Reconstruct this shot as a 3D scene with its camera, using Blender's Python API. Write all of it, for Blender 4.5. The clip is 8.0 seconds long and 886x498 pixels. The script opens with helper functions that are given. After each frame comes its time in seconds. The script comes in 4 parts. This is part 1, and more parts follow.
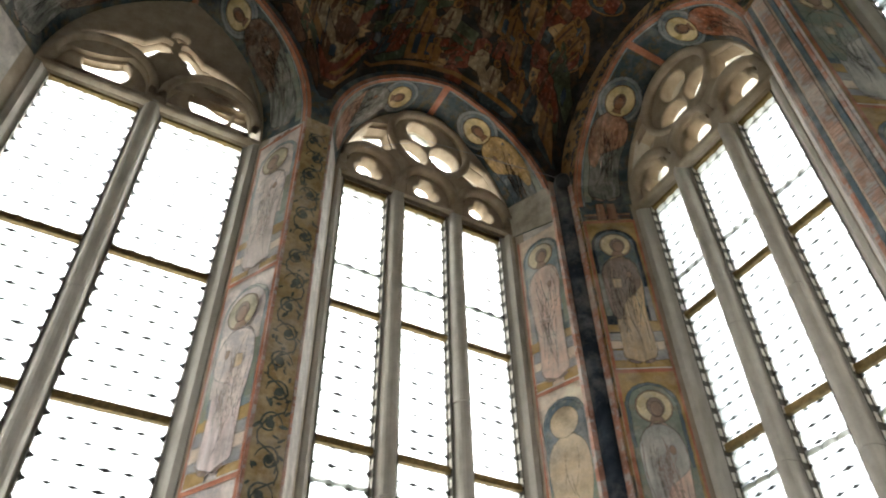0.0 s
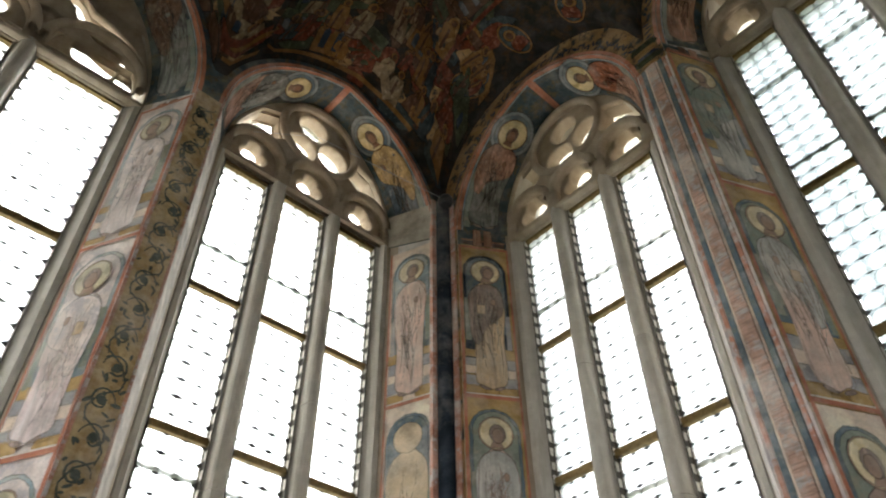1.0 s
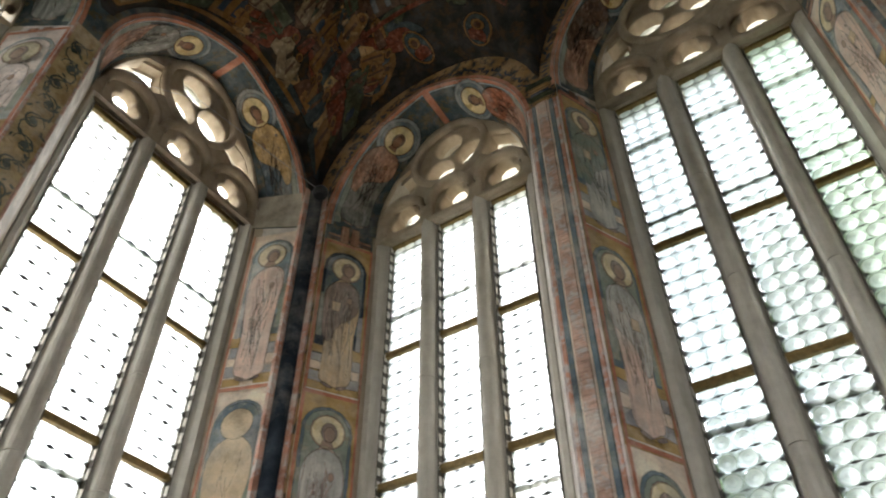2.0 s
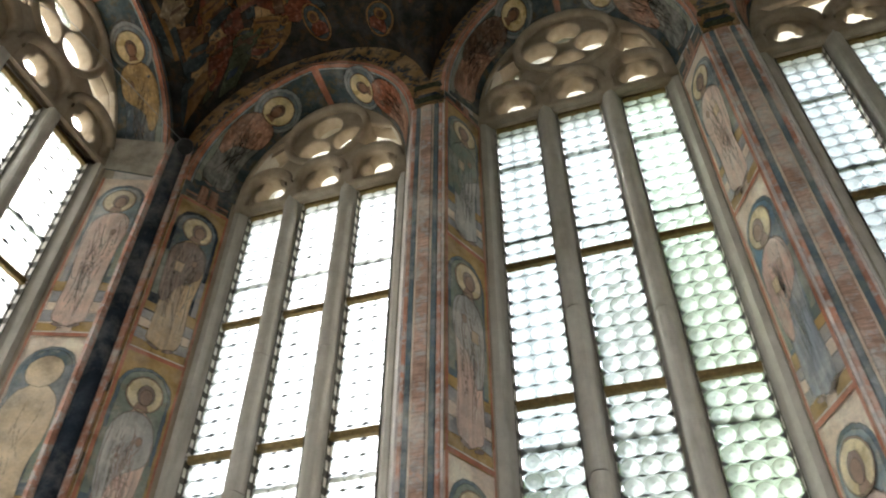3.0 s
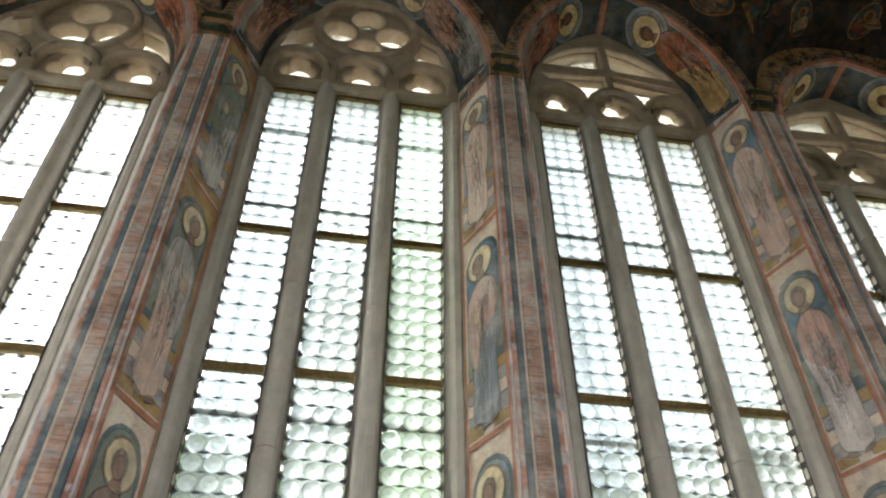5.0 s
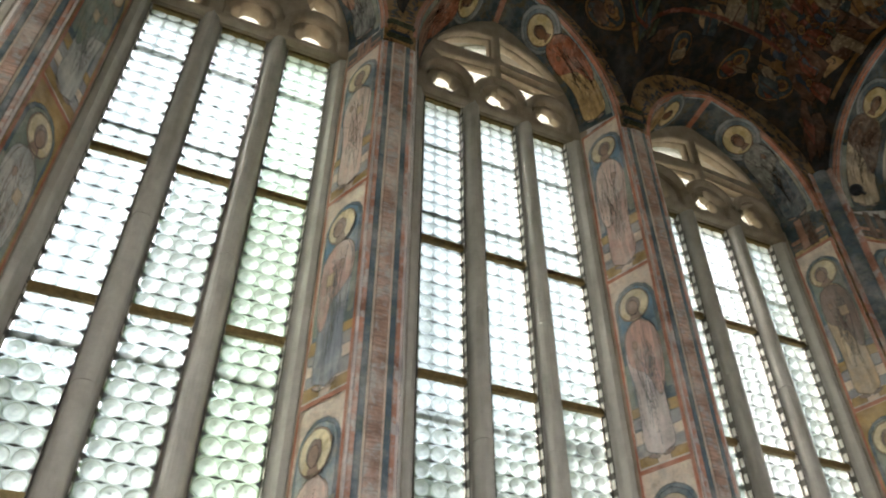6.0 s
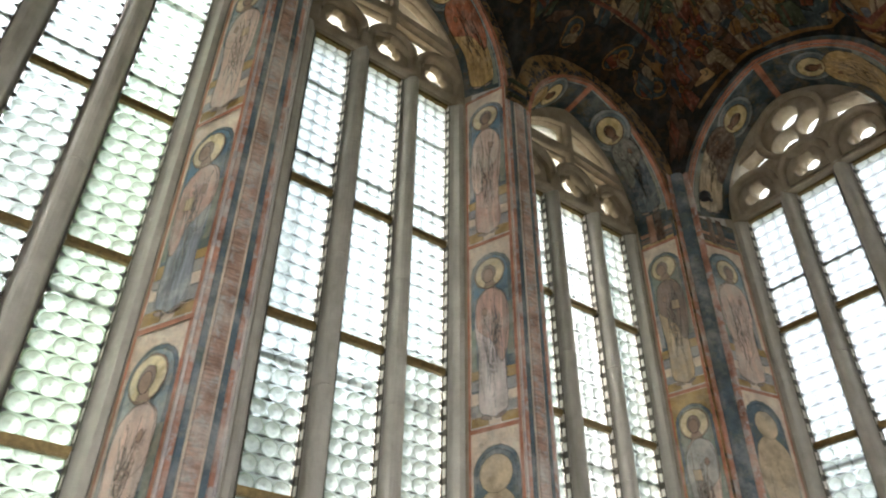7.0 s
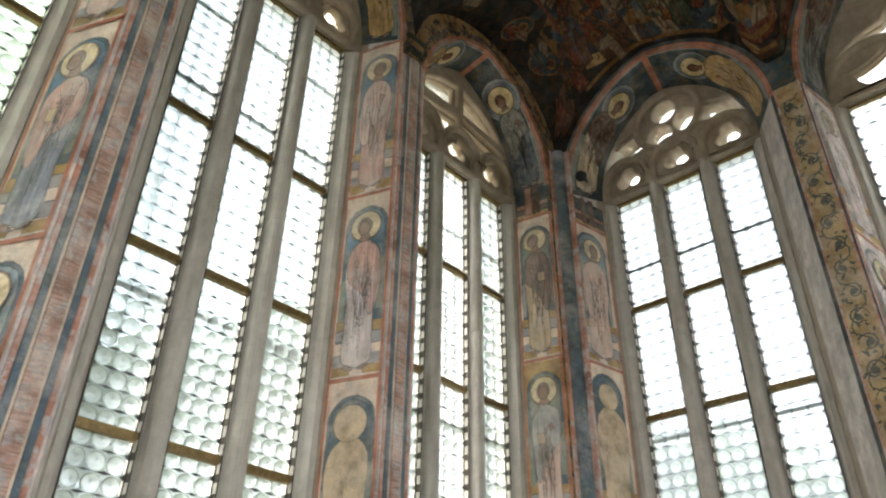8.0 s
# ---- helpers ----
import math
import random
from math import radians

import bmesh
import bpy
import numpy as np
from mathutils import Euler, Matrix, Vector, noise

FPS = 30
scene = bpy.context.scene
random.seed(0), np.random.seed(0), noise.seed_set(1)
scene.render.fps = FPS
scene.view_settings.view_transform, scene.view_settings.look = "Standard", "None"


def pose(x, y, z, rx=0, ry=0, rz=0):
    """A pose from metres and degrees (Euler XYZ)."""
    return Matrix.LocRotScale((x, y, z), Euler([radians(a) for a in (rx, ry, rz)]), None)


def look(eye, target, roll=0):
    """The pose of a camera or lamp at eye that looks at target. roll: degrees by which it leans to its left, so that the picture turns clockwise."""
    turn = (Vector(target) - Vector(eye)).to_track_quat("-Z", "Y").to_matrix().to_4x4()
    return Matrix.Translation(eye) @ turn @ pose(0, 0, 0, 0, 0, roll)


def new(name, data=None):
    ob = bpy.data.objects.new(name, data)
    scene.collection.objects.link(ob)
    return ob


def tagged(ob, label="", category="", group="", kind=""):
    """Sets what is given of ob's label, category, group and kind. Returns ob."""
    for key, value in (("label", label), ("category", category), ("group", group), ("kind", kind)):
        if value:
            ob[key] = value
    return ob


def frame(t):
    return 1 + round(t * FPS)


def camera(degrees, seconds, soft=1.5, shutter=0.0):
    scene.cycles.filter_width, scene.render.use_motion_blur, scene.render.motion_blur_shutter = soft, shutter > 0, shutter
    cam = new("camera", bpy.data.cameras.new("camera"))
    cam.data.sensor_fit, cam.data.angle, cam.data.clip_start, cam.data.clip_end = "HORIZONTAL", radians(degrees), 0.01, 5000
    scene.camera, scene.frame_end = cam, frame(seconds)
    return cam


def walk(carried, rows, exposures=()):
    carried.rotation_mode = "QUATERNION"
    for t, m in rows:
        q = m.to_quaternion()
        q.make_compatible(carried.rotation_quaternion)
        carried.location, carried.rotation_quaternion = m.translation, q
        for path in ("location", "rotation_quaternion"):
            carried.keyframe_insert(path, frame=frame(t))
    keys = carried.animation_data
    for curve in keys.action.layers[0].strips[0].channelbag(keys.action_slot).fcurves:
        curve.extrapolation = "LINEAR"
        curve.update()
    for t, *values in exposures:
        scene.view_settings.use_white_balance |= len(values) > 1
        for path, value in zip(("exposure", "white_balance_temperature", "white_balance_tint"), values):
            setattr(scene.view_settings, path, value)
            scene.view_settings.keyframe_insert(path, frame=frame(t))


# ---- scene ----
import itertools

cam = camera(61.16, 8.0, soft=1.9, shutter=0.25)
PATH = [
    (0.0, pose(0, 0, 1.6, 133.52, 0.96, 61.15)),
    (0.5, pose(0, 0, 1.6, 133.80, 0.84, 54.80)),
    (1.0, pose(0, 0, 1.6, 134.05, 0.69, 47.64)),
    (1.5, pose(0, 0, 1.6, 134.21, 0.49, 40.62)),
    (3.0, pose(0, 0, 1.6, 133.67, -0.20, 17.72)),
    (3.5, pose(0, 0, 1.6, 133.34, -0.13, 11.05)),
    (4.0, pose(0, 0, 1.6, 133.02, -0.06, 4.08)),
    (4.5, pose(0, 0, 1.6, 132.75, 0.02, -2.44)),
    (6.0, pose(0, 0, 1.6, 129.75, -0.18, -23.42)),
    (6.5, pose(0, 0, 1.6, 128.08, -0.38, -29.99)),
    (7.0, pose(0, 0, 1.6, 126.16, -0.64, -36.74)),
    (7.5, pose(0, 0, 1.6, 124.39, -0.86, -42.50)),
    (8.0, pose(0, 0, 1.6, 122.84, -0.78, -48.21)),
]
walk(cam, PATH, exposures=[(0.0, 3.50), (3.0, 3.48), (4.5, 3.55), (6.0, 3.58), (7.0, 3.70), (8.0, 3.90)])

# ---- daylight: a bright overcast sky ----
world = bpy.data.worlds.new("overcast")
world.use_nodes = True
scene.world = world
wn = world.node_tree.nodes
wl = world.node_tree.links
sky = wn.new("ShaderNodeTexSky")
sky.sky_type = "NISHITA"
sky.sun_disc = False
sky.sun_elevation, sky.sun_rotation = radians(48), radians(-60)
grey = wn.new("ShaderNodeHueSaturation")
grey.inputs["Saturation"].default_value = 0.25
wl.new(sky.outputs[0], grey.inputs["Color"])
wl.new(grey.outputs[0], wn["Background"].inputs["Color"])
wn["Background"].inputs["Strength"].default_value = 0.15
sun = new("sun", bpy.data.lights.new("sun", "SUN"))
sun.data.energy, sun.data.angle, sun.data.color = 1.2, radians(20), (1.0, 0.96, 0.9)
sun.matrix_world = look((-30, 17, 39), (0, 0, 0))

# ---- materials ----


def material(name):
    m = bpy.data.materials.new(name)
    m.use_nodes = True
    return m, m.node_tree.nodes, m.node_tree.links, m.node_tree.nodes["Principled BSDF"]


def noise_node(n, l, scale, detail=6, rough=0.6, stretch=(1, 1, 1)):
    co = n.new("ShaderNodeTexCoord")
    mp = n.new("ShaderNodeMapping")
    mp.inputs["Scale"].default_value = stretch
    nz = n.new("ShaderNodeTexNoise")
    nz.inputs["Scale"].default_value = scale
    nz.inputs["Detail"].default_value = detail
    nz.inputs["Roughness"].default_value = rough
    l.new(co.outputs["Object"], mp.inputs["Vector"])
    l.new(mp.outputs[0], nz.inputs["Vector"])
    return nz


def ramp(n, l, fac, stops):
    r = n.new("ShaderNodeValToRGB")
    while len(r.color_ramp.elements) < len(stops):
        r.color_ramp.elements.new(0.5)
    for e, (p, c) in zip(r.color_ramp.elements, stops):
        e.position = p
        e.color = (*c, 1) if len(c) == 3 else c
    l.new(fac, r.inputs[0])
    return r.outputs[0]


def mix(n, l, fac, a, b, mode="MIX"):
    m = n.new("ShaderNodeMix")
    m.data_type = "RGBA"
    m.blend_type = mode
    for sock, val in ((m.inputs[0], fac), (m.inputs[6], a), (m.inputs[7], b)):
        if isinstance(val, bpy.types.NodeSocket):
            l.new(val, sock)
        else:
            sock.default_value = val if isinstance(val, float) else (*val, 1)
    return m.outputs[2]


def bump(n, l, p, height, strength=0.3, dist=0.01):
    b = n.new("ShaderNodeBump")
    b.inputs["Strength"].default_value = strength
    b.inputs["Distance"].default_value = dist
    l.new(height, b.inputs["Height"])
    l.new(b.outputs[0], p.inputs["Normal"])


PLASTER = (0.80, 0.73, 0.655)


def fresco(name, colour, fade=0.35, streak=0.0, second=None, hatch=0.0, veil=0.0, solid=False):
    """Pigment on lime plaster: cloudy tone, worn patches, fine grain; thin and flaked where "bare" rises at its edge."""
    m, n, l, p = material(name)
    cloud = noise_node(n, l, 5.0, 5)
    dark = tuple(c * 0.55 for c in colour)
    light = tuple(min(1, c * 1.35 + 0.02) for c in colour)
    col = ramp(n, l, cloud.outputs[0], [(0.32, dark), (0.5, colour), (0.7, light)])
    if second:
        blot = noise_node(n, l, 9.0, 4, 0.7)
        col = mix(n, l, ramp(n, l, blot.outputs[0], [(0.5, (0, 0, 0)), (0.6, (1, 1, 1))]), col, second)
    if streak:
        st = noise_node(n, l, 16.0, 3, 0.5, (1.6, 1.6, 0.13))
        col = mix(n, l, ramp(n, l, st.outputs[0], [(0.42, (0, 0, 0)), (0.62, (streak, streak, streak))]), col, tuple(c * 0.35 for c in colour))
        st2 = noise_node(n, l, 21.0, 3, 0.5, (1.4, 1.4, 0.11))
        col = mix(n, l, ramp(n, l, st2.outputs[0], [(0.55, (0, 0, 0)), (0.7, (streak, streak, streak))]), col, tuple(min(1, c * 1.8 + 0.08) for c in colour))
    if hatch:
        ht = noise_node(n, l, 20.0, 2, 0.5, (0.35, 0.35, 3.5))
        col = mix(n, l, ramp(n, l, ht.outputs[0], [(0.48, (0, 0, 0)), (0.6, (hatch, hatch, hatch))]), col, tuple(c * 0.45 for c in colour))
    worn = noise_node(n, l, 3.1, 9, 0.72)
    col = mix(n, l, ramp(n, l, worn.outputs[0], [(0.46, (0, 0, 0)), (0.68, (fade, fade, fade))]), col, PLASTER)
    if veil:
        col = mix(n, l, veil, col, PLASTER)
    grain = noise_node(n, l, 70.0, 4, 0.7)
    col = mix(n, l, 0.35, col, ramp(n, l, grain.outputs[0], [(0.3, (0.45, 0.45, 0.45)), (0.65, (1, 1, 1))]), "MULTIPLY")
    l.new(col, p.inputs["Base Color"])
    p.inputs["Roughness"].default_value = 0.85
    p.inputs["Specular IOR Level"].default_value = 0.2
    bump(n, l, p, grain.outputs[0], 0.25, 0.004)
    if not solid:
        bare = n.new("ShaderNodeAttribute")
        bare.attribute_name = "bare"
        flake = noise_node(n, l, 34.0, 5, 0.65)
        lift = n.new("ShaderNodeMath")
        lift.operation = "MULTIPLY_ADD"
        l.new(flake.outputs[0], lift.inputs[0])
        lift.inputs[1].default_value, lift.inputs[2].default_value = 1.5, 0.2
        lost = n.new("ShaderNodeMath")
        lost.operation = "MULTIPLY"
        l.new(bare.outputs["Fac"], lost.inputs[0])
        l.new(lift.outputs[0], lost.inputs[1])
        l.new(ramp(n, l, lost.outputs[0], [(0.3, (1, 1, 1)), (0.78, (0, 0, 0))]), p.inputs["Alpha"])
    return m


def stone(name, a, b, scale=7.0):
    m, n, l, p = material(name)
    nz = noise_node(n, l, scale, 8, 0.65)
    col = ramp(n, l, nz.outputs[0], [(0.3, a), (0.7, b)])
    run = noise_node(n, l, 9.0, 5, 0.6, (1, 1, 0.15))
    col = mix(n, l, ramp(n, l, run.outputs[0], [(0.5, (0, 0, 0)), (0.75, (0.45, 0.45, 0.45))]), col, (0.20, 0.17, 0.12))
    l.new(col, p.inputs["Base Color"])
    p.inputs["Roughness"].default_value = 0.75
    fine = noise_node(n, l, 55.0, 5, 0.7)
    bump(n, l, p, fine.outputs[0], 0.3, 0.005)
    return m


def lead_metal(name, colour, rough=0.5, metal=0.6):
    m, n, l, p = material(name)
    nz = noise_node(n, l, 30.0, 4)
    l.new(ramp(n, l, nz.outputs[0], [(0.3, tuple(c * 0.5 for c in colour)), (0.7, colour)]), p.inputs["Base Color"])
    p.inputs["Roughness"].default_value = rough
    p.inputs["Metallic"].default_value = metal
    return m


def glass(name, tint, body=0.16, disc=0.0):
    """Old spun glass: mostly clear, a little milky, gloss on the bulge; tone varies from disc to disc."""
    m, n, l, p = material(name)
    out = n["Material Output"]
    n.remove(p)
    info = n.new("ShaderNodeObjectInfo")
    swirl = noise_node(n, l, 26.0, 3, 0.5)
    vary = mix(n, l, info.outputs["Random"], tint, tuple(min(1, c * 1.06) for c in tint))
    tone = mix(n, l, ramp(n, l, swirl.outputs[0], [(0.35, (0, 0, 0)), (0.65, (1, 1, 1))]), vary, tuple(c * 0.86 for c in tint))
    if disc:
        co = n.new("ShaderNodeTexCoord")
        flat = n.new("ShaderNodeVectorMath")
        flat.operation = "MULTIPLY"
        flat.inputs[1].default_value = (1, 0, 1)
        size = n.new("ShaderNodeVectorMath")
        size.operation = "LENGTH"
        scale = n.new("ShaderNodeMath")
        scale.operation = "DIVIDE"
        scale.inputs[1].default_value = disc
        l.new(co.outputs["Object"], flat.inputs[0])
        l.new(flat.outputs[0], size.inputs[0])
        l.new(size.outputs["Value"], scale.inputs[0])
        ringed = ramp(n, l, scale.outputs[0], [(0.0, (0.93, 0.95, 0.94)), (0.16, (1, 1, 1)), (0.34, (0.98, 0.99, 0.98)), (0.50, (0.88, 0.92, 0.90)), (0.66, (1.0, 1.0, 1.0)), (0.84, (0.90, 0.93, 0.91)), (1.0, (0.66, 0.72, 0.69))])
        tone = mix(n, l, 1.0, tone, ringed, "MULTIPLY")
    if disc:
        clear = n.new("ShaderNodeBsdfRefraction")
        clear.inputs["Roughness"].default_value = 0.38
        clear.inputs["IOR"].default_value = 1.08
        l.new(tone, clear.inputs[0])
    else:
        clear = n.new("ShaderNodeBsdfTransparent")
        l.new(tone, clear.inputs[0])
    milk = n.new("ShaderNodeBsdfTranslucent")
    l.new(tone, milk.inputs[0])
    gloss = n.new("ShaderNodeBsdfGlossy")
    gloss.inputs["Roughness"].default_value = 0.08
    one = n.new("ShaderNodeMixShader")
    one.inputs[0].default_value = body
    l.new(clear.outputs[0], one.inputs[1])
    l.new(milk.outputs[0], one.inputs[2])
    two = n.new("ShaderNodeMixShader")
    two.inputs[0].default_value = 0.06
    l.new(one.outputs[0], two.inputs[1])
    l.new(gloss.outputs[0], two.inputs[2])
    l.new(two.outputs[0], out.inputs[0])
    return m


M = {
    "plaster": fresco("bare_plaster", (0.64, 0.58, 0.53), 0.5, second=(0.55, 0.49, 0.46), solid=True),
    "ochre": fresco("ochre_ground", (0.46, 0.30, 0.12), 0.3),
    "cream": fresco("cream_ground", (0.82, 0.65, 0.51), 0.6, second=(0.74, 0.58, 0.46)),
    "red": fresco("red_earth_line", (0.47, 0.16, 0.085), 0.35, veil=0.05),
    "blue": fresco("slate_blue", (0.08, 0.125, 0.16), 0.45, second=(0.12, 0.15, 0.14), veil=0.06),
    "paleblue": fresco("faded_blue", (0.27, 0.33, 0.35), 0.7, second=(0.36, 0.36, 0.31)),
    "night": fresco("dark_blue_black", (0.025, 0.035, 0.05), 0.22),
    "green": fresco("green_earth", (0.13, 0.19, 0.14), 0.45, second=(0.20, 0.20, 0.13), veil=0.18),
    "halo": fresco("halo_yellow", (0.74, 0.61, 0.38), 0.5, second=(0.62, 0.48, 0.25), veil=0.12),
    "skin": fresco("brown_flesh", (0.30, 0.17, 0.11), 0.25, veil=0.15),
    "robe_red": fresco("robe_red", (0.52, 0.25, 0.18), 0.6, 0.6, veil=0.26),
    "robe_rose": fresco("robe_rose", (0.72, 0.45, 0.35), 0.7, 0.4, veil=0.28),
    "robe_brown": fresco("robe_brown", (0.20, 0.11, 0.08), 0.3, 0.7, veil=0.18),
    "robe_grey": fresco("robe_grey", (0.38, 0.37, 0.35), 0.75, 0.5, veil=0.2),
    "robe_blue": fresco("robe_blue", (0.19, 0.22, 0.27), 0.65, 0.6, veil=0.18),
    "robe_ochre": fresco("robe_ochre", (0.58, 0.38, 0.19), 0.4, 0.6, veil=0.2),
    "robe_white": fresco("robe_white", (0.76, 0.67, 0.57), 0.4, 0.35),
    "lost": fresco("lost_figure_plaster", (0.60, 0.46, 0.31), 0.3),
    "pier": fresco("pier_painted", (0.50, 0.31, 0.235), 0.7, second=(0.47, 0.42, 0.39), hatch=0.55, solid=True),
    # vault ground: dark paint, taken near black so its colour holds the shade up there
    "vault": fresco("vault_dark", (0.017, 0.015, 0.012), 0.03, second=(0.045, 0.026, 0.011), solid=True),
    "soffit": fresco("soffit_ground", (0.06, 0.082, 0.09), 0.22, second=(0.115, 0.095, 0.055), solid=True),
    "stone": stone("tracery_stone", (0.30, 0.235, 0.165), (0.46, 0.375, 0.28)),
    "jambstone": stone("jamb_stone_pale", (0.43, 0.385, 0.325), (0.58, 0.53, 0.46)),
    "pale_pad": stone("pale_putty", (0.62, 0.55, 0.47), (0.76, 0.70, 0.62), 12.0),
    "wingblue": fresco("bright_blue", (0.115, 0.215, 0.30), 0.4, second=(0.16, 0.22, 0.24), veil=0.06),
    "floorgrey": fresco("floor_grey", (0.30, 0.29, 0.30), 0.5, second=(0.38, 0.33, 0.29), veil=0.1),
    "wall": stone("rubble_render", (0.36, 0.32, 0.27), (0.48, 0.43, 0.36), 3.0),
    "limewash": stone("limewash", (0.70, 0.67, 0.62), (0.82, 0.79, 0.74), 2.0),
    "grass": fresco("grass", (0.09, 0.10, 0.05), 0.0, solid=True),
    "floor": stone("floor_slabs", (0.17, 0.15, 0.125), (0.28, 0.25, 0.215), 2.0),
    "bar": lead_metal("brass_brown_bar", (0.30, 0.20, 0.075), 0.45, 0.5),
    "edging": lead_metal("dark_edge_lead", (0.10, 0.08, 0.055), 0.6, 0.3),
    "iron": lead_metal("thin_grey_bar", (0.48, 0.48, 0.47), 0.6, 0.1),
    "lead": lead_metal("lead_came", (0.10, 0.10, 0.10), 0.6, 0.4),
    "clear": glass("clear_glass", (0.68, 0.685, 0.69), 0.7, 0.058),
    "pearl": glass("pearly_glass", (0.49, 0.50, 0.505), 0.7, 0.058),
    "aqua": glass("greenish_glass", (0.415, 0.447, 0.438), 0.7, 0.058),
    "green_glass": glass("green_glass", (0.42, 0.485, 0.42), 0.7, 0.058),
    "clear_between": glass("pale_corner_glass", (0.53, 0.56, 0.55), 0.7),
    "pearl_between": glass("grey_corner_glass", (0.34, 0.355, 0.36), 0.7),
    "aqua_between": glass("aqua_corner_glass", (0.27, 0.305, 0.295), 0.7),
    "green_glass_between": glass("green_corner_glass", (0.27, 0.34, 0.27), 0.7),
    "plain_pane": glass("plain_clear_pane", (0.96, 0.96, 0.96), 0.1),
    "tracery_glass": glass("dusty_cream_glass", (0.62, 0.59, 0.53), 0.6),
    "tracery_clear": glass("clear_tracery_glass", (0.88, 0.87, 0.84), 0.4),
    # darker copies of the jamb figure colours: shade under the arches put into the pigment
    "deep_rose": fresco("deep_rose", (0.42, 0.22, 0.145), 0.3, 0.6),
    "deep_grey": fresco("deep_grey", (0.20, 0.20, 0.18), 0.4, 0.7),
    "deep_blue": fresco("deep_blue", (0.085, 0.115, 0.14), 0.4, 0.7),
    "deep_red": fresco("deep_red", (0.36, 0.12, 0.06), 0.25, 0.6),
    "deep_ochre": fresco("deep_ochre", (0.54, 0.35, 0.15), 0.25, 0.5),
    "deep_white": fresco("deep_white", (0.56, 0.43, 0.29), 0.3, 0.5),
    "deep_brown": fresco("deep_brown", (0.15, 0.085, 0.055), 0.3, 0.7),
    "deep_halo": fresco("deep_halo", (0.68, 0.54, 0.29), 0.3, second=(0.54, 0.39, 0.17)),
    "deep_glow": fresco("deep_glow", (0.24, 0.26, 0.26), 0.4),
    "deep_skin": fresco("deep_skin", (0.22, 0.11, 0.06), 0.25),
    "pink": fresco("washed_pink", (0.76, 0.64, 0.59), 0.5, second=(0.56, 0.49, 0.49)),
    "robe_pale": fresco("robe_pale", (0.70, 0.57, 0.54), 0.6, 0.35),
    "palehalo": fresco("pale_halo", (0.58, 0.50, 0.34), 0.4),
    "redpale": fresco("worn_red_line", (0.54, 0.26, 0.18), 0.7, second=(0.60, 0.52, 0.48)),
    "patch": fresco("repair_patch", (0.40, 0.35, 0.28), 0.2, solid=True),
    "ornament": fresco("dark_gold_ornament", (0.30, 0.17, 0.07), 0.12, second=(0.035, 0.035, 0.03)),
    "band": fresco("ochre_band", (0.50, 0.36, 0.19), 0.4, second=(0.40, 0.26, 0.12)),
    "vine": fresco("vine_green_black", (0.095, 0.105, 0.085), 0.3),
    # vault pigments: far darker than on the walls, the vault's dimness is in the colour
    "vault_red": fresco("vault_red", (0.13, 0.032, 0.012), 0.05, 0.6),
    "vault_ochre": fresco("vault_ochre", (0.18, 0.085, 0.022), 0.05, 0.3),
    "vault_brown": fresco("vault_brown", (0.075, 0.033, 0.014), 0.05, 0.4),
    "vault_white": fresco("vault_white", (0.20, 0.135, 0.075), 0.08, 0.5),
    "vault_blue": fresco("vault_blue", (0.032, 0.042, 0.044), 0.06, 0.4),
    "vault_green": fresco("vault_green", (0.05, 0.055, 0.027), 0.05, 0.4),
    "bark": stone("bark", (0.06, 0.045, 0.03), (0.13, 0.10, 0.07)),
    "leaf": fresco("leaf_green", (0.17, 0.25, 0.12), 0.0, solid=True),
    "black": lead_metal("black_plastic", (0.02, 0.02, 0.022), 0.45, 0.0),
}

# ---- helpers for building ----
EYE = 1.6


def mesh_object(name, verts, faces, mat, parent=None, label="", smooth=False):
    me = bpy.data.meshes.new(name)
    me.from_pydata([tuple(v) for v in verts], [], faces)
    me.materials.append(mat)
    if smooth:
        me.polygons.foreach_set("use_smooth", [True] * len(me.polygons))
    ob = new(name, me)
    if parent:
        ob.parent = parent
    if label:
        tagged(ob, label)
    return ob


def part(name, bm, mat, parent=None, label="", smooth=False):
    me = bpy.data.meshes.new(name)
    bm.to_mesh(me)
    bm.free()
    me.materials.append(mat)
    if smooth:
        me.polygons.foreach_set("use_smooth", [True] * len(me.polygons))
    ob = new(name, me)
    if parent:
        ob.parent = parent
    if label:
        tagged(ob, label)
    return ob


def thing(name, label, category, group="", kind=""):
    return tagged(new(name), label, category, group, kind)


class Wall:
    """One side of the choir: u runs to the right as seen from inside, w goes out through the wall."""

    def __init__(self, name, angle, x, y):
        self.name = name
        self.m = pose(x, y, 0, 0, 0, angle)

    def at(self, u, w, z):
        return self.m @ Vector((u, w, z))


NORTH = Wall("wall_north", 0, 0, 3.45)
WEST = Wall("wall_west", 90, -3.69, 0)
EAST = Wall("wall_east", -90, 5.66, 0)
SOUTH = Wall("wall_south", 180, 0, -3.95)


def arch(c, half, sill, spring, peak, n=14, m=10):
    """Points of a pointed arch opening, up the first side and down the other: (u, z)."""
    rise = peak - spring
    radius = (half * half + rise * rise) / (2 * half)
    pts = [(c - half, sill + (spring - sill) * i / m) for i in range(m)]
    end = math.asin(min(1, rise / radius))
    if rise > half:
        end = math.acos(max(-1, (radius - half) / radius))
    left = []
    for i in range(n + 1):
        a = end * i / n
        left.append((c - half + radius * (1 - math.cos(a)), spring + radius * math.sin(a)))
    pts += left
    pts += [(2 * c - u, z) for u, z in reversed(left[:-1])]
    pts += [(c + half, sill + (spring - sill) * i / m) for i in range(m - 1, -1, -1)]
    return pts


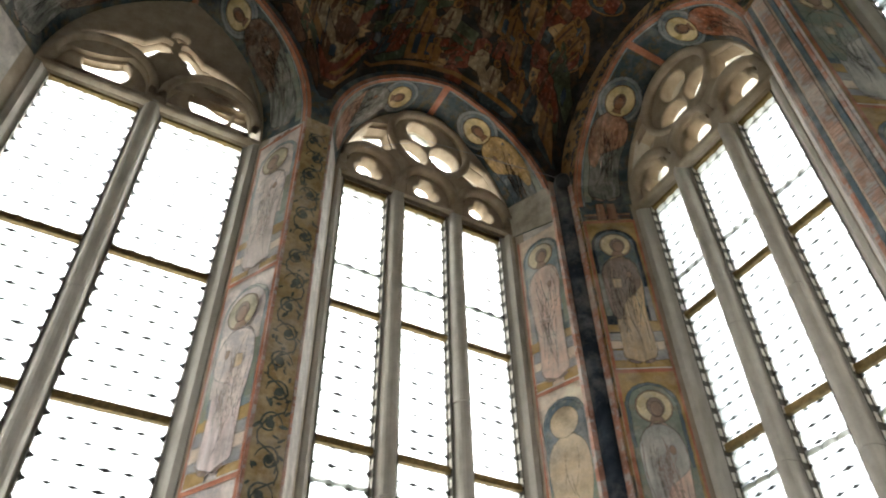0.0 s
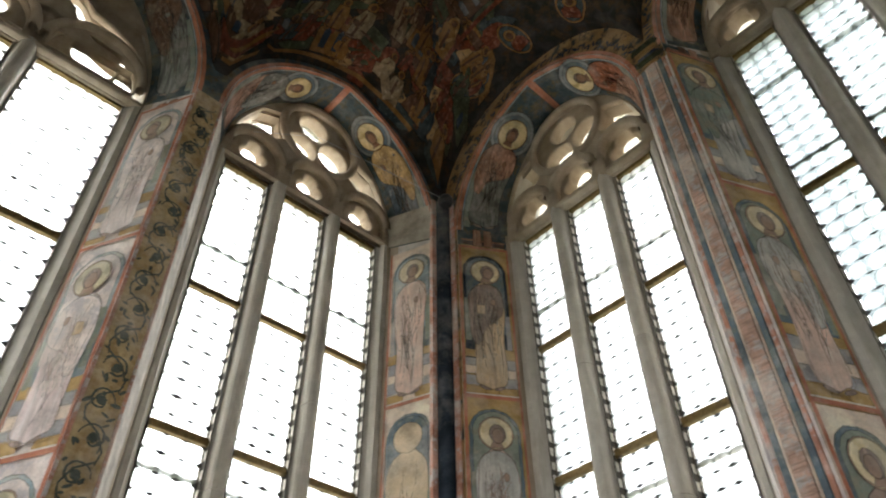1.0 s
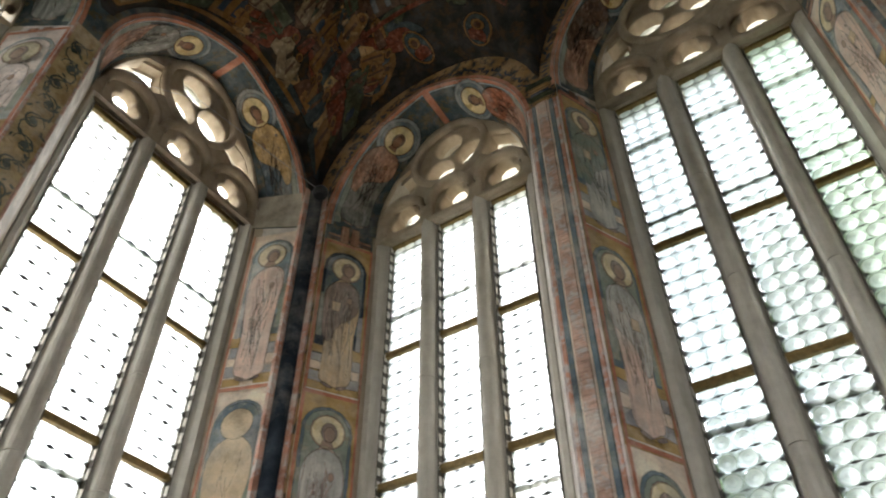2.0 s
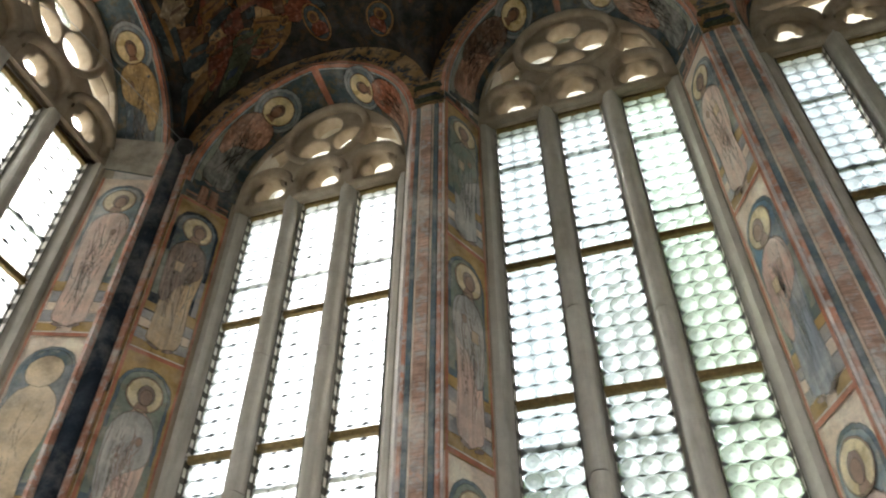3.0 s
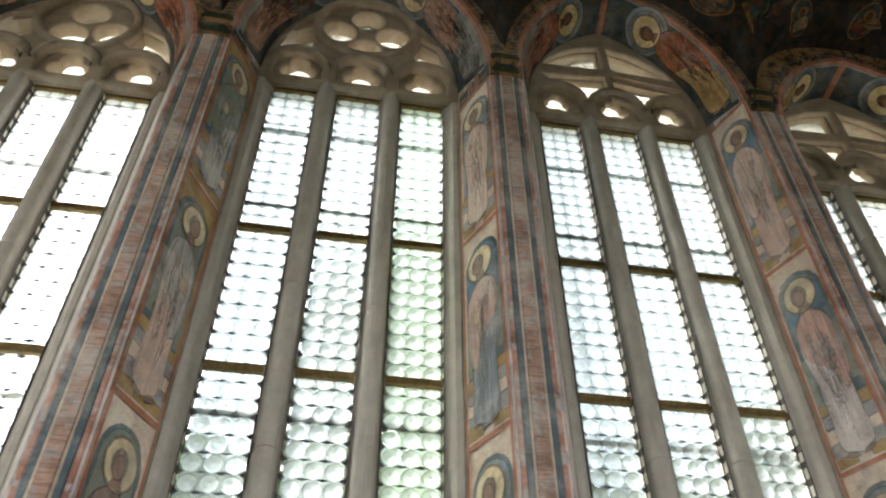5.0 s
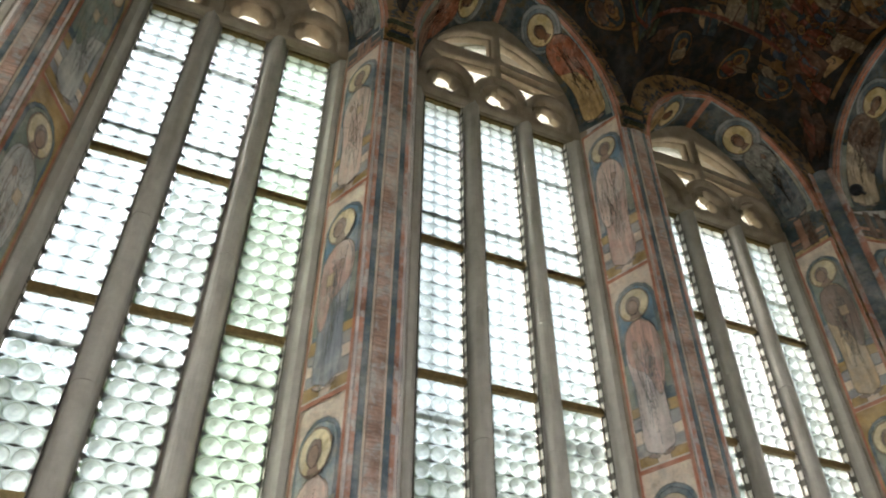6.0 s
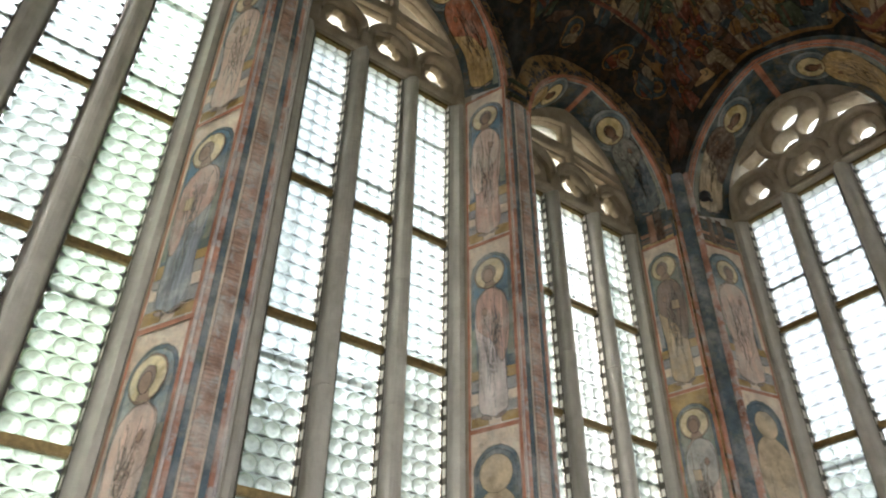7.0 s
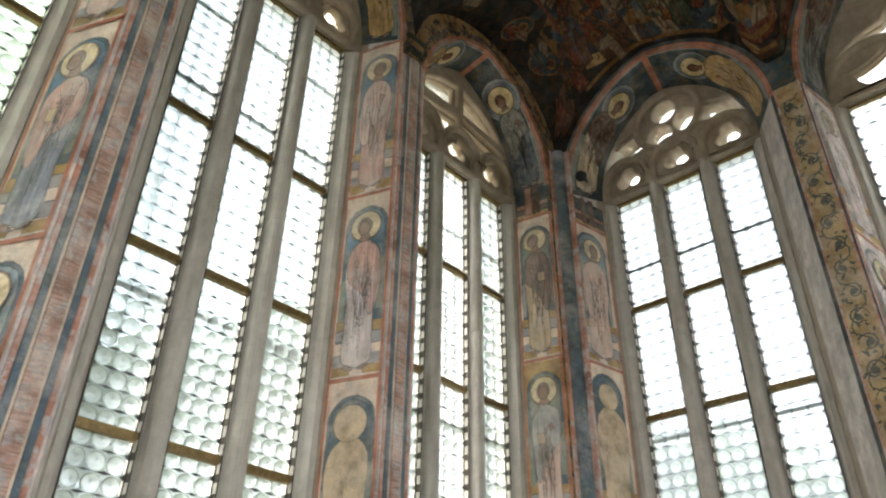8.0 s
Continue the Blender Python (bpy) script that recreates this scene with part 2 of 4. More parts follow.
class Bay:
    """A window bay: front opening, glazed opening, and the splayed reveal between them."""

    def __init__(self, wall, f0, f1, g0, g1, depth, lights, top, fspring, fpeak, ospring, opeak, tracery, lo, hi):
        self.wall, self.f0, self.f1, self.g0, self.g1 = wall, f0, f1, g0, g1
        self.depth, self.lights, self.top = depth, lights, top + EYE
        self.sill = (0.45 if wall is not SOUTH else -0.5) + EYE
        self.fspring, self.fpeak, self.ospring, self.opeak = fspring + EYE, fpeak + EYE, ospring + EYE, opeak + EYE
        self.tracery, self.lo, self.hi = tracery, lo, hi
        self.frame = 0.10
        self.back = depth - 0.10
        self.front = arch((f0 + f1) / 2, (f1 - f0) / 2, self.sill - 0.25, self.fspring, self.fpeak)
        self.outer = arch((g0 + g1) / 2, (g1 - g0) / 2 + self.frame, self.sill, self.ospring, self.opeak)

    def reveal(self, i, s, lift=0.0):
        """A point of the reveal: i along the contour (fractions allowed), s from front (0) to frame (1)."""
        k = max(0, min(len(self.front) - 1.001, i))
        a, t = int(k), k - int(k)

        def lerp(line):
            return [line[a][j] * (1 - t) + line[a + 1][j] * t for j in (0, 1)]
        p, q = lerp(self.front), lerp(self.outer)
        u, z = p[0] * (1 - s) + q[0] * s, p[1] * (1 - s) + q[1] * s
        if lift:
            c = (self.g0 + self.g1) / 2
            d = Vector((c - u, -0.25, (self.fspring - 0.4 - z) if z > self.fspring - 0.4 else 0.0)).normalized()
            return self.wall.at(u + d.x * lift, self.back * s + d.y * lift, z + d.z * lift)
        return self.wall.at(u, self.back * s, z)

    def jamb(self, side, s, z, lift=0.0):
        """A point of the upright part of the reveal; side -1 or 1."""
        fu = self.f0 if side < 0 else self.f1
        ou = (self.g0 - self.frame) if side < 0 else (self.g1 + self.frame)
        u = fu * (1 - s) + ou * s
        return self.wall.at(u - side * lift, self.back * s - lift * 0.35, z)


BAYS = [
    Bay(WEST, -1.43, 0.87, -1.01, 0.525, 0.59, 2, 5.0, 4.9, 6.7, 5.0, 6.55, "double", -1.55, 0.98),
    Bay(WEST, 1.09, 3.34, 1.423, 3.06, 0.59, 3, 5.06, 4.95, 6.33, 5.05, 6.42, "trefoil", 0.98, 3.45),
    Bay(NORTH, -3.50, -1.39, -3.13, -1.70, 0.55, 3, 4.93, 5.0, 6.30, 5.0, 6.20, "trefoil", -3.69, -1.25),
    Bay(NORTH, -1.11, 0.955, -0.81, 0.66, 0.55, 3, 5.31, 5.3, 6.95, 5.4, 6.75, "rose", -1.25, 1.09),
    Bay(NORTH, 1.235, 3.21, 1.52, 2.955, 0.55, 3, 5.32, 5.3, 6.95, 5.4, 6.72, "lozenge", 1.09, 3.35),
    Bay(NORTH, 3.50, 5.46, 3.74, 5.27, 0.55, 3, 4.85, 4.95, 6.18, 4.95, 6.15, "lozenge", 3.35, 5.66),
    Bay(EAST, -3.35, -1.15, -3.13, -1.57, 0.70, 3, 5.02, 4.9, 6.24, 5.05, 6.20, "trefoil", -3.45, -1.0),
    Bay(EAST, -0.87, 1.40, -0.68, 0.86, 0.70, 2, 4.98, 4.9, 6.6, 5.0, 6.5, "double", -1.0, 1.5),
]

# unseen south windows, added to throw fill light on the piers and jambs
REAR_FILL = [Bay(SOUTH, c - 1.2, c + 1.2, c - 1.04, c + 1.04, 0.55, 2, 4.1, 4.1, 5.1, 4.15, 5.05, "double", c - lo, c + hi) for c, lo, hi in ((-4.0, 1.66, 1.3), (-1.1, 1.6, 1.4), (1.9, 1.6, 1.79))]
for b in REAR_FILL:
    b.thin = ()
for b, thin in zip(BAYS, ((), (4.11, 2.25), (4.08, 2.22), (4.79, 3.94, 2.22), (4.74, 3.96, 2.22), (4.10, 2.18), (4.14, 2.30), ())):
    b.thin = thin

# ---- walls ----
TOP = 10.6


def wall_mesh(wall, bays, u0, u1, front):
    verts, faces = [], []

    def quad(*ps):
        k = len(verts)
        verts.extend(wall.at(*p) for p in ps)
        faces.append(tuple(range(k, k + len(ps))))

    thick = max(b.depth for b in bays) + 0.25
    painted = 0
    for w, flip in ((0.0, False), (thick, True)):
        last = u0
        for b in bays:
            line = b.front if w == 0.0 else b.outer
            lo, hi = b.lo, b.hi
            if b is bays[0]:
                lo = u0
            if b is bays[-1]:
                hi = u1
            mid = len(line) // 2
            quad((lo, w, 0), (hi, w, 0), (hi, w, line[0][1]), (lo, w, line[0][1]))
            for i in range(len(line) - 1):
                (ua, za), (ub, zb) = line[i], line[i + 1]
                if abs(ua - ub) < 1e-6:
                    e = lo if i < mid else hi
                    quad((e, w, za), (ua, w, za), (ub, w, zb), (e, w, zb))
                else:
                    quad((ua, w, za), (ub, w, zb), (ub, w, TOP), (ua, w, TOP))
            sp = b.fspring if w == 0.0 else b.ospring
            quad((lo, w, sp), (line[0][0], w, sp), (line[0][0], w, TOP), (lo, w, TOP))
            quad((line[-1][0], w, sp), (hi, w, sp), (hi, w, TOP), (line[-1][0], w, TOP))
        if w == 0.0:
            painted = len(faces)
    for b in bays:
        for w0, w1 in ((b.back, thick),):
            for i in range(len(b.outer) - 1):
                (ua, za), (ub, zb) = b.outer[i], b.outer[i + 1]
                quad((ua, w0, za), (ub, w0, zb), (ub, w1, zb), (ua, w1, za))
            (ua, za), (ub, zb) = b.outer[0], b.outer[-1]
            quad((ua, w0, za), (ub, w0, zb), (ub, w1, zb), (ua, w1, za))
    ob = mesh_object(wall.name, verts, faces, M["wall"])
    ob.data.materials.append(front)
    ob.data.polygons.foreach_set("material_index", [1 if k < painted else 0 for k in range(len(faces))])
    return tagged(ob, "thick rendered choir wall pierced by tall arched windows", "wall", kind="structure")


wall_west = wall_mesh(WEST, BAYS[0:2], -3.95, 3.45, M["soffit"])
wall_north = wall_mesh(NORTH, BAYS[2:6], -3.69, 5.66, M["ornament"])
wall_east = wall_mesh(EAST, BAYS[6:8], -3.45, 3.95, M["soffit"])
# the south wall is out of view; its pale finish is chosen to bounce light
wall_south = wall_mesh(SOUTH, REAR_FILL, -5.66, 3.69, M["limewash"])


def block(x0, x1, y0, y1, z0, z1):
    bm = bmesh.new()
    bmesh.ops.create_cube(bm, size=1)
    bmesh.ops.transform(bm, matrix=Matrix.LocRotScale(((x0 + x1) / 2, (y0 + y1) / 2, (z0 + z1) / 2), None, (x1 - x0, y1 - y0, z1 - z0)), verts=bm.verts)
    return bm


tagged(part("floor", block(-4.6, 6.7, -4.5, 4.3, -0.2, 0), M["floor"]), "worn stone slab floor", "floor", kind="structure")
tagged(part("ground", block(-400, 400, -400, 400, -0.6, -0.21), M["grass"]), "grass round the church", "ground", kind="structure")


def reveals():
    for b in BAYS + REAR_FILL:
        verts, faces = [], []
        n = len(b.front)
        for i in range(n):
            for s in range(5):
                verts.append(b.reveal(i, s / 4))
        for i in range(n - 1):
            for s in range(4):
                k = i * 5 + s
                faces.append((k, k + 1, k + 6, k + 5))
        k = len(verts)
        verts += [b.reveal(0, 0), b.reveal(0, 1), b.wall.at(b.outer[-1][0], b.back, b.outer[-1][1]), b.wall.at(b.front[-1][0], 0, b.front[-1][1])]
        faces.append((k, k + 1, k + 2, k + 3))
        ob = mesh_object("window_reveal", verts, faces, M["plaster"], smooth=False)
        ob.data.materials.append(M["stone"])
        for k, f in enumerate(ob.data.polygons):
            if k % 4 == 3:
                f.material_index = 1
        tagged(ob, "splayed window reveal of worn painted plaster", "window reveal", kind="structure")


reveals()

# ---- vault ----


def vault_height(x, y):
    """The room's ceiling: a tunnel that rises from every wall, cut by a pointed cell over each window."""
    d = min(x + 3.69, 5.66 - x, 3.45 - y, y + 3.95)
    t = max(0.0, min(1.0, d / 3.7))
    z = EYE + 5.30 + 3.2 * (1 - (1 - t) ** 2) ** 0.75
    for b in BAYS:
        if b.wall is NORTH:
            u, dd = x, 3.45 - y
        elif b.wall is WEST:
            u, dd = y, x + 3.69
        else:
            u, dd = -y, 5.66 - x
        c, half, over = (b.lo + b.hi) / 2, (b.hi - b.lo) / 2, 0.18
        if b.wall is not NORTH:
            # concentric with the window's own arch, clear of its painted border
            c, half, rise = (b.f0 + b.f1) / 2, (b.f1 - b.f0) / 2, b.fpeak - b.fspring
            radius = (half * half + rise * rise) / (2 * half)
            e = abs(u - c) + radius - half
            if e < radius + 0.085 and dd < 2.2:
                z = max(z, b.fspring + math.sqrt((radius + 0.085) ** 2 - e * e) + 0.25 * dd)
            continue
        q = abs(u - c) / half
        if q < 1 and dd < 2.2:
            spring, peak = EYE + 5.30, b.fpeak + over
            rise = peak - spring
            radius = (half * half + rise * rise) / (2 * half) if rise > half else None
            if radius:
                e = abs(u - c) + radius - half
                h = math.sqrt(max(0, radius * radius - e * e))
            else:
                h = rise * math.sqrt(max(0, 1 - q ** 2.2))
            z = max(z, spring + h + 0.25 * dd)
    return z


def vault():
    nx, ny = 188, 149
    verts, faces = [], []
    for j in range(ny):
        for i in range(nx):
            x, y = -3.69 + 9.35 * i / (nx - 1), -3.95 + 7.40 * j / (ny - 1)
            verts.append((x, y, vault_height(x, y)))
    for j in range(ny - 1):
        for i in range(nx - 1):
            k = j * nx + i
            faces.append((k, k + nx, k + nx + 1, k + 1))
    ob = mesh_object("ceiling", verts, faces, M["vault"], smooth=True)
    tagged(ob, "dark frescoed vault, shade in its paint, pointed cells over windows", "ceiling", kind="structure")
    tagged(part("roof", block(-4.8, 6.9, -4.7, 4.5, TOP, TOP + 0.2), M["wall"]), "roof over the choir", "roof", kind="structure")


vault()

# ---- windows ----


def curve_mesh(name, splines, depth, bevel, res=1):
    """A flat plate with holes, made from closed outlines; the outer one first."""
    cu = bpy.data.curves.new(name, "CURVE")
    cu.dimensions = "2D"
    cu.fill_mode = "BOTH"
    cu.extrude = depth / 2 - bevel
    cu.bevel_depth = bevel
    cu.bevel_resolution = res
    for pts in splines:
        sp = cu.splines.new("POLY")
        sp.points.add(len(pts) - 1)
        for p, (u, z) in zip(sp.points, pts):
            p.co = (u, z, 0, 1)
        sp.use_cyclic_u = True
    ob = bpy.data.objects.new(name, cu)
    scene.collection.objects.link(ob)
    bpy.context.view_layer.update()
    me = bpy.data.meshes.new_from_object(ob.evaluated_get(bpy.context.evaluated_depsgraph_get()))
    bpy.data.objects.remove(ob)
    bpy.data.curves.remove(cu)
    return me


def circle(c, z, r, n=20, a0=0.0, a1=2 * math.pi):
    return [(c + r * math.cos(a0 + (a1 - a0) * i / n), z + r * math.sin(a0 + (a1 - a0) * i / n)) for i in range(n)]


def lobed(c, z, r, lobe, count, turn=0.0, n=64):
    """A foiled outline: round lobes about a centre, meeting in cusps."""
    pts = []
    for i in range(n):
        a = 2 * math.pi * i / n
        best = 0.02
        for k in range(count):
            t = turn + 2 * math.pi * k / count
            cx, cz = (r - lobe) * math.cos(t), (r - lobe) * math.sin(t)
            bq = cx * math.cos(a) + cz * math.sin(a)
            disc = bq * bq - (cx * cx + cz * cz - lobe * lobe)
            if disc > 0:
                best = max(best, bq + math.sqrt(disc))
        pts.append((c + best * math.cos(a), z + best * math.sin(a)))
    return pts


def merged(cx, cz, parts, n=56):
    """The outline of overlapping circles and turned ellipses, as seen from a point inside them."""
    pts = []
    for i in range(n):
        a = 2 * math.pi * i / n
        far = 0.02
        for ex, ez, rx, rz, turn in parts:
            c, q = math.cos(turn), math.sin(turn)
            px, pz = ((cx - ex) * c + (cz - ez) * q) / rx, (-(cx - ex) * q + (cz - ez) * c) / rz
            dx, dz = (math.cos(a) * c + math.sin(a) * q) / rx, (-math.cos(a) * q + math.sin(a) * c) / rz
            aa, bb, cc = dx * dx + dz * dz, px * dx + pz * dz, px * px + pz * pz - 1
            if bb * bb - aa * cc > 0:
                far = max(far, (-bb + math.sqrt(bb * bb - aa * cc)) / aa)
        pts.append((cx + far * math.cos(a), cz + far * math.sin(a)))
    return pts


def tracery_holes(b):
    """Openings of the tracery, the mouldings round them, and the width of a light and of a mullion."""
    c, half = (b.g0 + b.g1) / 2, (b.g1 - b.g0) / 2
    mw = 0.17
    lw = (2 * half - (b.lights - 1) * mw) / b.lights
    holes, rings, fronts = [], [], []
    head = b.top + 0.03
    rise = b.opeak - b.top
    for k in range(b.lights):
        lc = b.g0 + lw / 2 + k * (lw + mw)
        if b.lights == 3:
            small = 0.78 if b.tracery == "lozenge" else 0.88 if b.wall is not NORTH else 1.0
            holes.append(lobed(lc, head + 0.20, 0.172 * small, 0.100 * small, 3, math.pi / 2))
            rings.append((lc, head + 0.15, lw / 2 + 0.05, 0.045, False))
            hood, hz = lw / 2 + 0.005, head + 0.17
        else:
            holes.append(circle(lc, head + 0.23, 0.19, 28))
            rings.append((lc, head + 0.10, lw / 2 + 0.045, 0.045, False))
            hood, hz = lw / 2 - 0.02, head + 0.10
        fronts.append([(lc + hood, head + 0.03)] + [(lc + hood * math.cos(a), hz + hood * math.sin(a)) for a in [math.pi * q / 18 for q in range(19)]] + [(lc - hood, head + 0.03)])
    if b.tracery in ("rose", "trefoil"):
        zc = b.top + rise * 0.63
        r = rise * 0.30
        count = 4 if b.tracery == "rose" else 3
        reach, dish = (0.57, 0.385) if count == 4 else (0.52, 0.43)
        for k in range(count):
            t = math.pi / 2 + 0.25 * (count == 3) + k * 2 * math.pi / count
            holes.append(circle(c + r * reach * math.cos(t), zc + r * reach * math.sin(t), r * dish, 28))
        fronts.append(circle(c, zc, r * 0.99, 40))
        for s in (-1, 1):
            dagger = []
            inner = [math.pi + 0.05 + 0.55 * q / 6 for q in range(7)]
            for a in inner:
                dagger.append((c - s * (r + 0.07) * math.cos(a), zc + (r + 0.07) * math.sin(a)))
            foot = (c + s * (half - lw / 2), head + 0.13)
            for a in [1.75 - 1.05 * q / 6 for q in range(7)]:
                dagger.append((foot[0] + s * (lw / 2 + 0.10) * math.cos(a), foot[1] + (lw / 2 + 0.10) * math.sin(a)))
            dagger += [(c + s * half * 0.99, head + rise * 0.37), (c + s * half * 0.93, head + rise * 0.50)]
            holes.append(dagger if s > 0 else dagger[::-1])
            fronts.append(holes[-1])
        rings.append((c, zc, r + 0.02, 0.042, True))
    elif b.tracery == "lozenge":
        f = rise / 1.40
        base = b.top
        for s in (-1, 1):
            lower = [(0.05, 0.36), (0.16, 0.31), (0.27, 0.24), (0.38, 0.34), (0.52, 0.43), (0.68, 0.58), (0.05, 0.66)]
            upper = [(0.05, 0.77), (0.66, 0.74), (0.58, 0.87), (0.45, 0.99), (0.28, 1.09), (0.05, 1.16)]
            for line in (lower, upper):
                pts = [(c + s * u * half / 0.72, base + z * f) for u, z in line]
                holes.append(pts if s > 0 else pts[::-1])
                fronts.append(holes[-1])
    else:
        for s in (-1, 1):
            holes.append(merged(c + s * 0.34, b.top + 0.56, [(c + s * 0.44, b.top + 0.50, 0.33, 0.145, -s * 0.48), (c + s * 0.12, b.top + 0.73, 0.115, 0.115, 0.0)]))
        holes.append([(c - 0.07, head + 0.24), (c, head + 0.12), (c + 0.07, head + 0.24), (c, head + 0.34)])
        holes.append(circle(c, b.top + 0.93, 0.07, 16))
        fronts += holes[2:]
    return holes, fronts, rings, lw, mw


def place_flat(me, wall, w):
    """Stands a plate drawn in (u, z) upright in a wall at depth w."""
    me.transform(wall.m @ Matrix.Translation((0, w, 0)) @ pose(0, 0, 0, 90, 0, 0))


def box_part(name, wall, u0, u1, w0, w1, z0, z1, mat, parent, bevel=0.0):
    bm = block(u0, u1, w0, w1, z0, z1)
    if bevel:
        bmesh.ops.bevel(bm, geom=list(bm.edges), offset=bevel, segments=2, affect="EDGES")
    bmesh.ops.transform(bm, matrix=wall.m, verts=bm.verts)
    return part(name, bm, mat, parent)


def profile_part(name, wall, prof, z0, z1, mat, parent):
    """An upright moulding: a closed (u, w) outline drawn from z0 to z1."""
    n = len(prof)
    verts = [wall.at(u, w, z0) for u, w in prof] + [wall.at(u, w, z1) for u, w in prof]
    faces = [(i, (i + 1) % n, n + (i + 1) % n, n + i) for i in range(n)]
    faces += [tuple(range(n - 1, -1, -1)), tuple(range(n, 2 * n))]
    return mesh_object(name, verts, faces, mat, parent)


def roundel_mesh(name, radius, mat):
    """A spun disc of glass: thick rim, a shallow dish, and the knob at its centre."""
    rings = [(1.0, 0.0), (0.93, 0.006), (0.62, 0.011), (0.26, 0.010), (0.12, 0.018)]
    n = 14
    verts, faces = [], []
    for f, h in rings:
        verts += [(radius * f * math.cos(2 * math.pi * i / n), -h, radius * f * math.sin(2 * math.pi * i / n)) for i in range(n)]
    for k in range(len(rings) - 1):
        for i in range(n):
            j = (i + 1) % n
            faces.append((k * n + i, k * n + j, (k + 1) * n + j, (k + 1) * n + i))
    faces.append(tuple((len(rings) - 1) * n + i for i in range(n)))
    me = bpy.data.meshes.new(name)
    me.from_pydata(verts, [], faces)
    me.materials.append(mat)
    me.polygons.foreach_set("use_smooth", [True] * len(me.polygons))
    return me


def came_mesh(pitch, slim):
    """The lead where four discs meet: a small four-pointed star with long level arms."""
    arm, rise = pitch * 0.42, pitch * slim
    pts = [(arm, 0.0), (arm * 0.5, rise * 0.30), (rise * 0.75, rise * 0.55), (0.0, rise * 0.85)]
    pts = pts + [(-u, z) for u, z in pts[-2::-1]]
    pts = pts + [(u, -z) for u, z in pts[-2:0:-1]]
    m = len(pts)
    me = bpy.data.meshes.new("lead_web")
    me.from_pydata([(0, -0.014, 0)] + [(u, -0.010, z) for u, z in pts], [], [(0, 1 + k, 1 + (k + 1) % m) for k in range(m)])
    return me


def window(b, number):
    w = thing("window_%d" % number, "tall arched stone window with %s lights of round bullseye glass" % ("two" if b.lights == 2 else "three"), "window", "windows of the choir", "structure")
    holes, fronts, rings, lw, mw = tracery_holes(b)
    c, half = (b.g0 + b.g1) / 2, (b.g1 - b.g0) / 2
    # tracery plate over the lights
    fr = [p for p in b.outer if p[1] >= b.ospring - 1e-6]
    rim = [(u, z) for u, z in fr]
    rim = [(rim[0][0], b.top)] + rim + [(rim[-1][0], b.top)]
    deep = {"lozenge": 0.09, "double": 0.10, "rose": 0.17}.get(b.tracery, 0.22 if b.wall is EAST else 0.15)
    for name, lines, at, thick in (("tracery_face", fronts, b.depth - 0.10, 0.08), ("tracery", holes, b.depth - 0.075 + deep / 2, deep)):
        cuts = []
        for pts in lines:
            cx, cz = sum(p[0] for p in pts) / len(pts), sum(p[1] for p in pts) / len(pts)
            wide = sum(math.hypot(u - cx, z - cz) for u, z in pts) / len(pts)
            dagger = b.tracery == "trefoil" and lines.index(pts) > (5 if name == "tracery" else 3)
            f = 1 + (0.055 if dagger else 0.03 if name == "tracery_face" else 0.014) / wide
            cuts.append([(cx + (u - cx) * f, cz + (z - cz) * f) for u, z in pts])
        me = curve_mesh(name, [rim] + cuts, thick, 0.022, 3)
        place_flat(me, b.wall, at)
        me.materials.append(M["stone"])
        front_plate = new(name, me)
        front_plate.parent = w
    me = curve_mesh("tracery_glass", [rim], 0.006, 0.0005, 0)
    place_flat(me, b.wall, b.depth + 0.17)
    me.materials.append(M["tracery_glass" if b.wall is NORTH else "tracery_clear"])
    new("tracery_glass", me).parent = w
    for cx, cz, r, tube, full in rings:
        verts, faces = [], []
        n, m = 32, 6
        for i in range(n + 1):
            a = (2 * math.pi if full else math.pi) * i / n
            for k in range(m):
                q = 2 * math.pi * k / m
                rr = r + tube * math.cos(q)
                verts.append(b.wall.at(cx + rr * math.cos(a), b.depth - 0.135 + tube * math.sin(q), cz + rr * math.sin(a)))
        for i in range(n):
            for k in range(m):
                faces.append((i * m + k, i * m + (k + 1) % m, (i + 1) * m + (k + 1) % m, (i + 1) * m + k))
        mesh_object("ring_moulding", verts, faces, M["stone"], front_plate, smooth=True)
    # stone jambs and mullions
    for s in (-1, 1):
        e = b.g0 if s < 0 else b.g1
        prof = [(e, b.depth + 0.05), (e, b.depth - 0.03), (e + s * 0.035, b.depth - 0.07), (e + s * 0.06, b.depth - 0.115), (e + s * 0.10, b.depth - 0.125), (e + s * 0.13, b.depth - 0.10), (e + s * 0.13, b.depth + 0.05)]
        profile_part("jamb", b.wall, prof, b.sill, b.top + 0.02, M["jambstone"], w)
    for k in range(1, b.lights):
        mc = b.g0 + k * (lw + mw) - mw / 2
        h = mw / 2
        prof = [(mc - h, b.depth + 0.05), (mc - h, b.depth - 0.02), (mc - h * 0.78, b.depth - 0.05)]
        prof += [(mc - h * 0.72 * math.cos(a), b.depth - 0.07 - 0.07 * math.sin(a)) for a in [math.pi * j / 8 for j in range(9)]]
        prof += [(mc + h * 0.78, b.depth - 0.05), (mc + h, b.depth - 0.02), (mc + h, b.depth + 0.05)]
        cuts = [b.sill] + [b.sill + 0.55 + 1.05 * j + random.uniform(-0.15, 0.15) for j in range(5) if b.sill + 0.55 + 1.05 * j < b.top - 0.5] + [b.top + 0.02]
        for z0, z1 in zip(cuts, cuts[1:]):
            shift = random.uniform(-0.003, 0.003)
            profile_part("mullion_stone", b.wall, [(u + shift, d + shift) for u, d in prof], z0, z1 - 0.004, M["jambstone"], w)
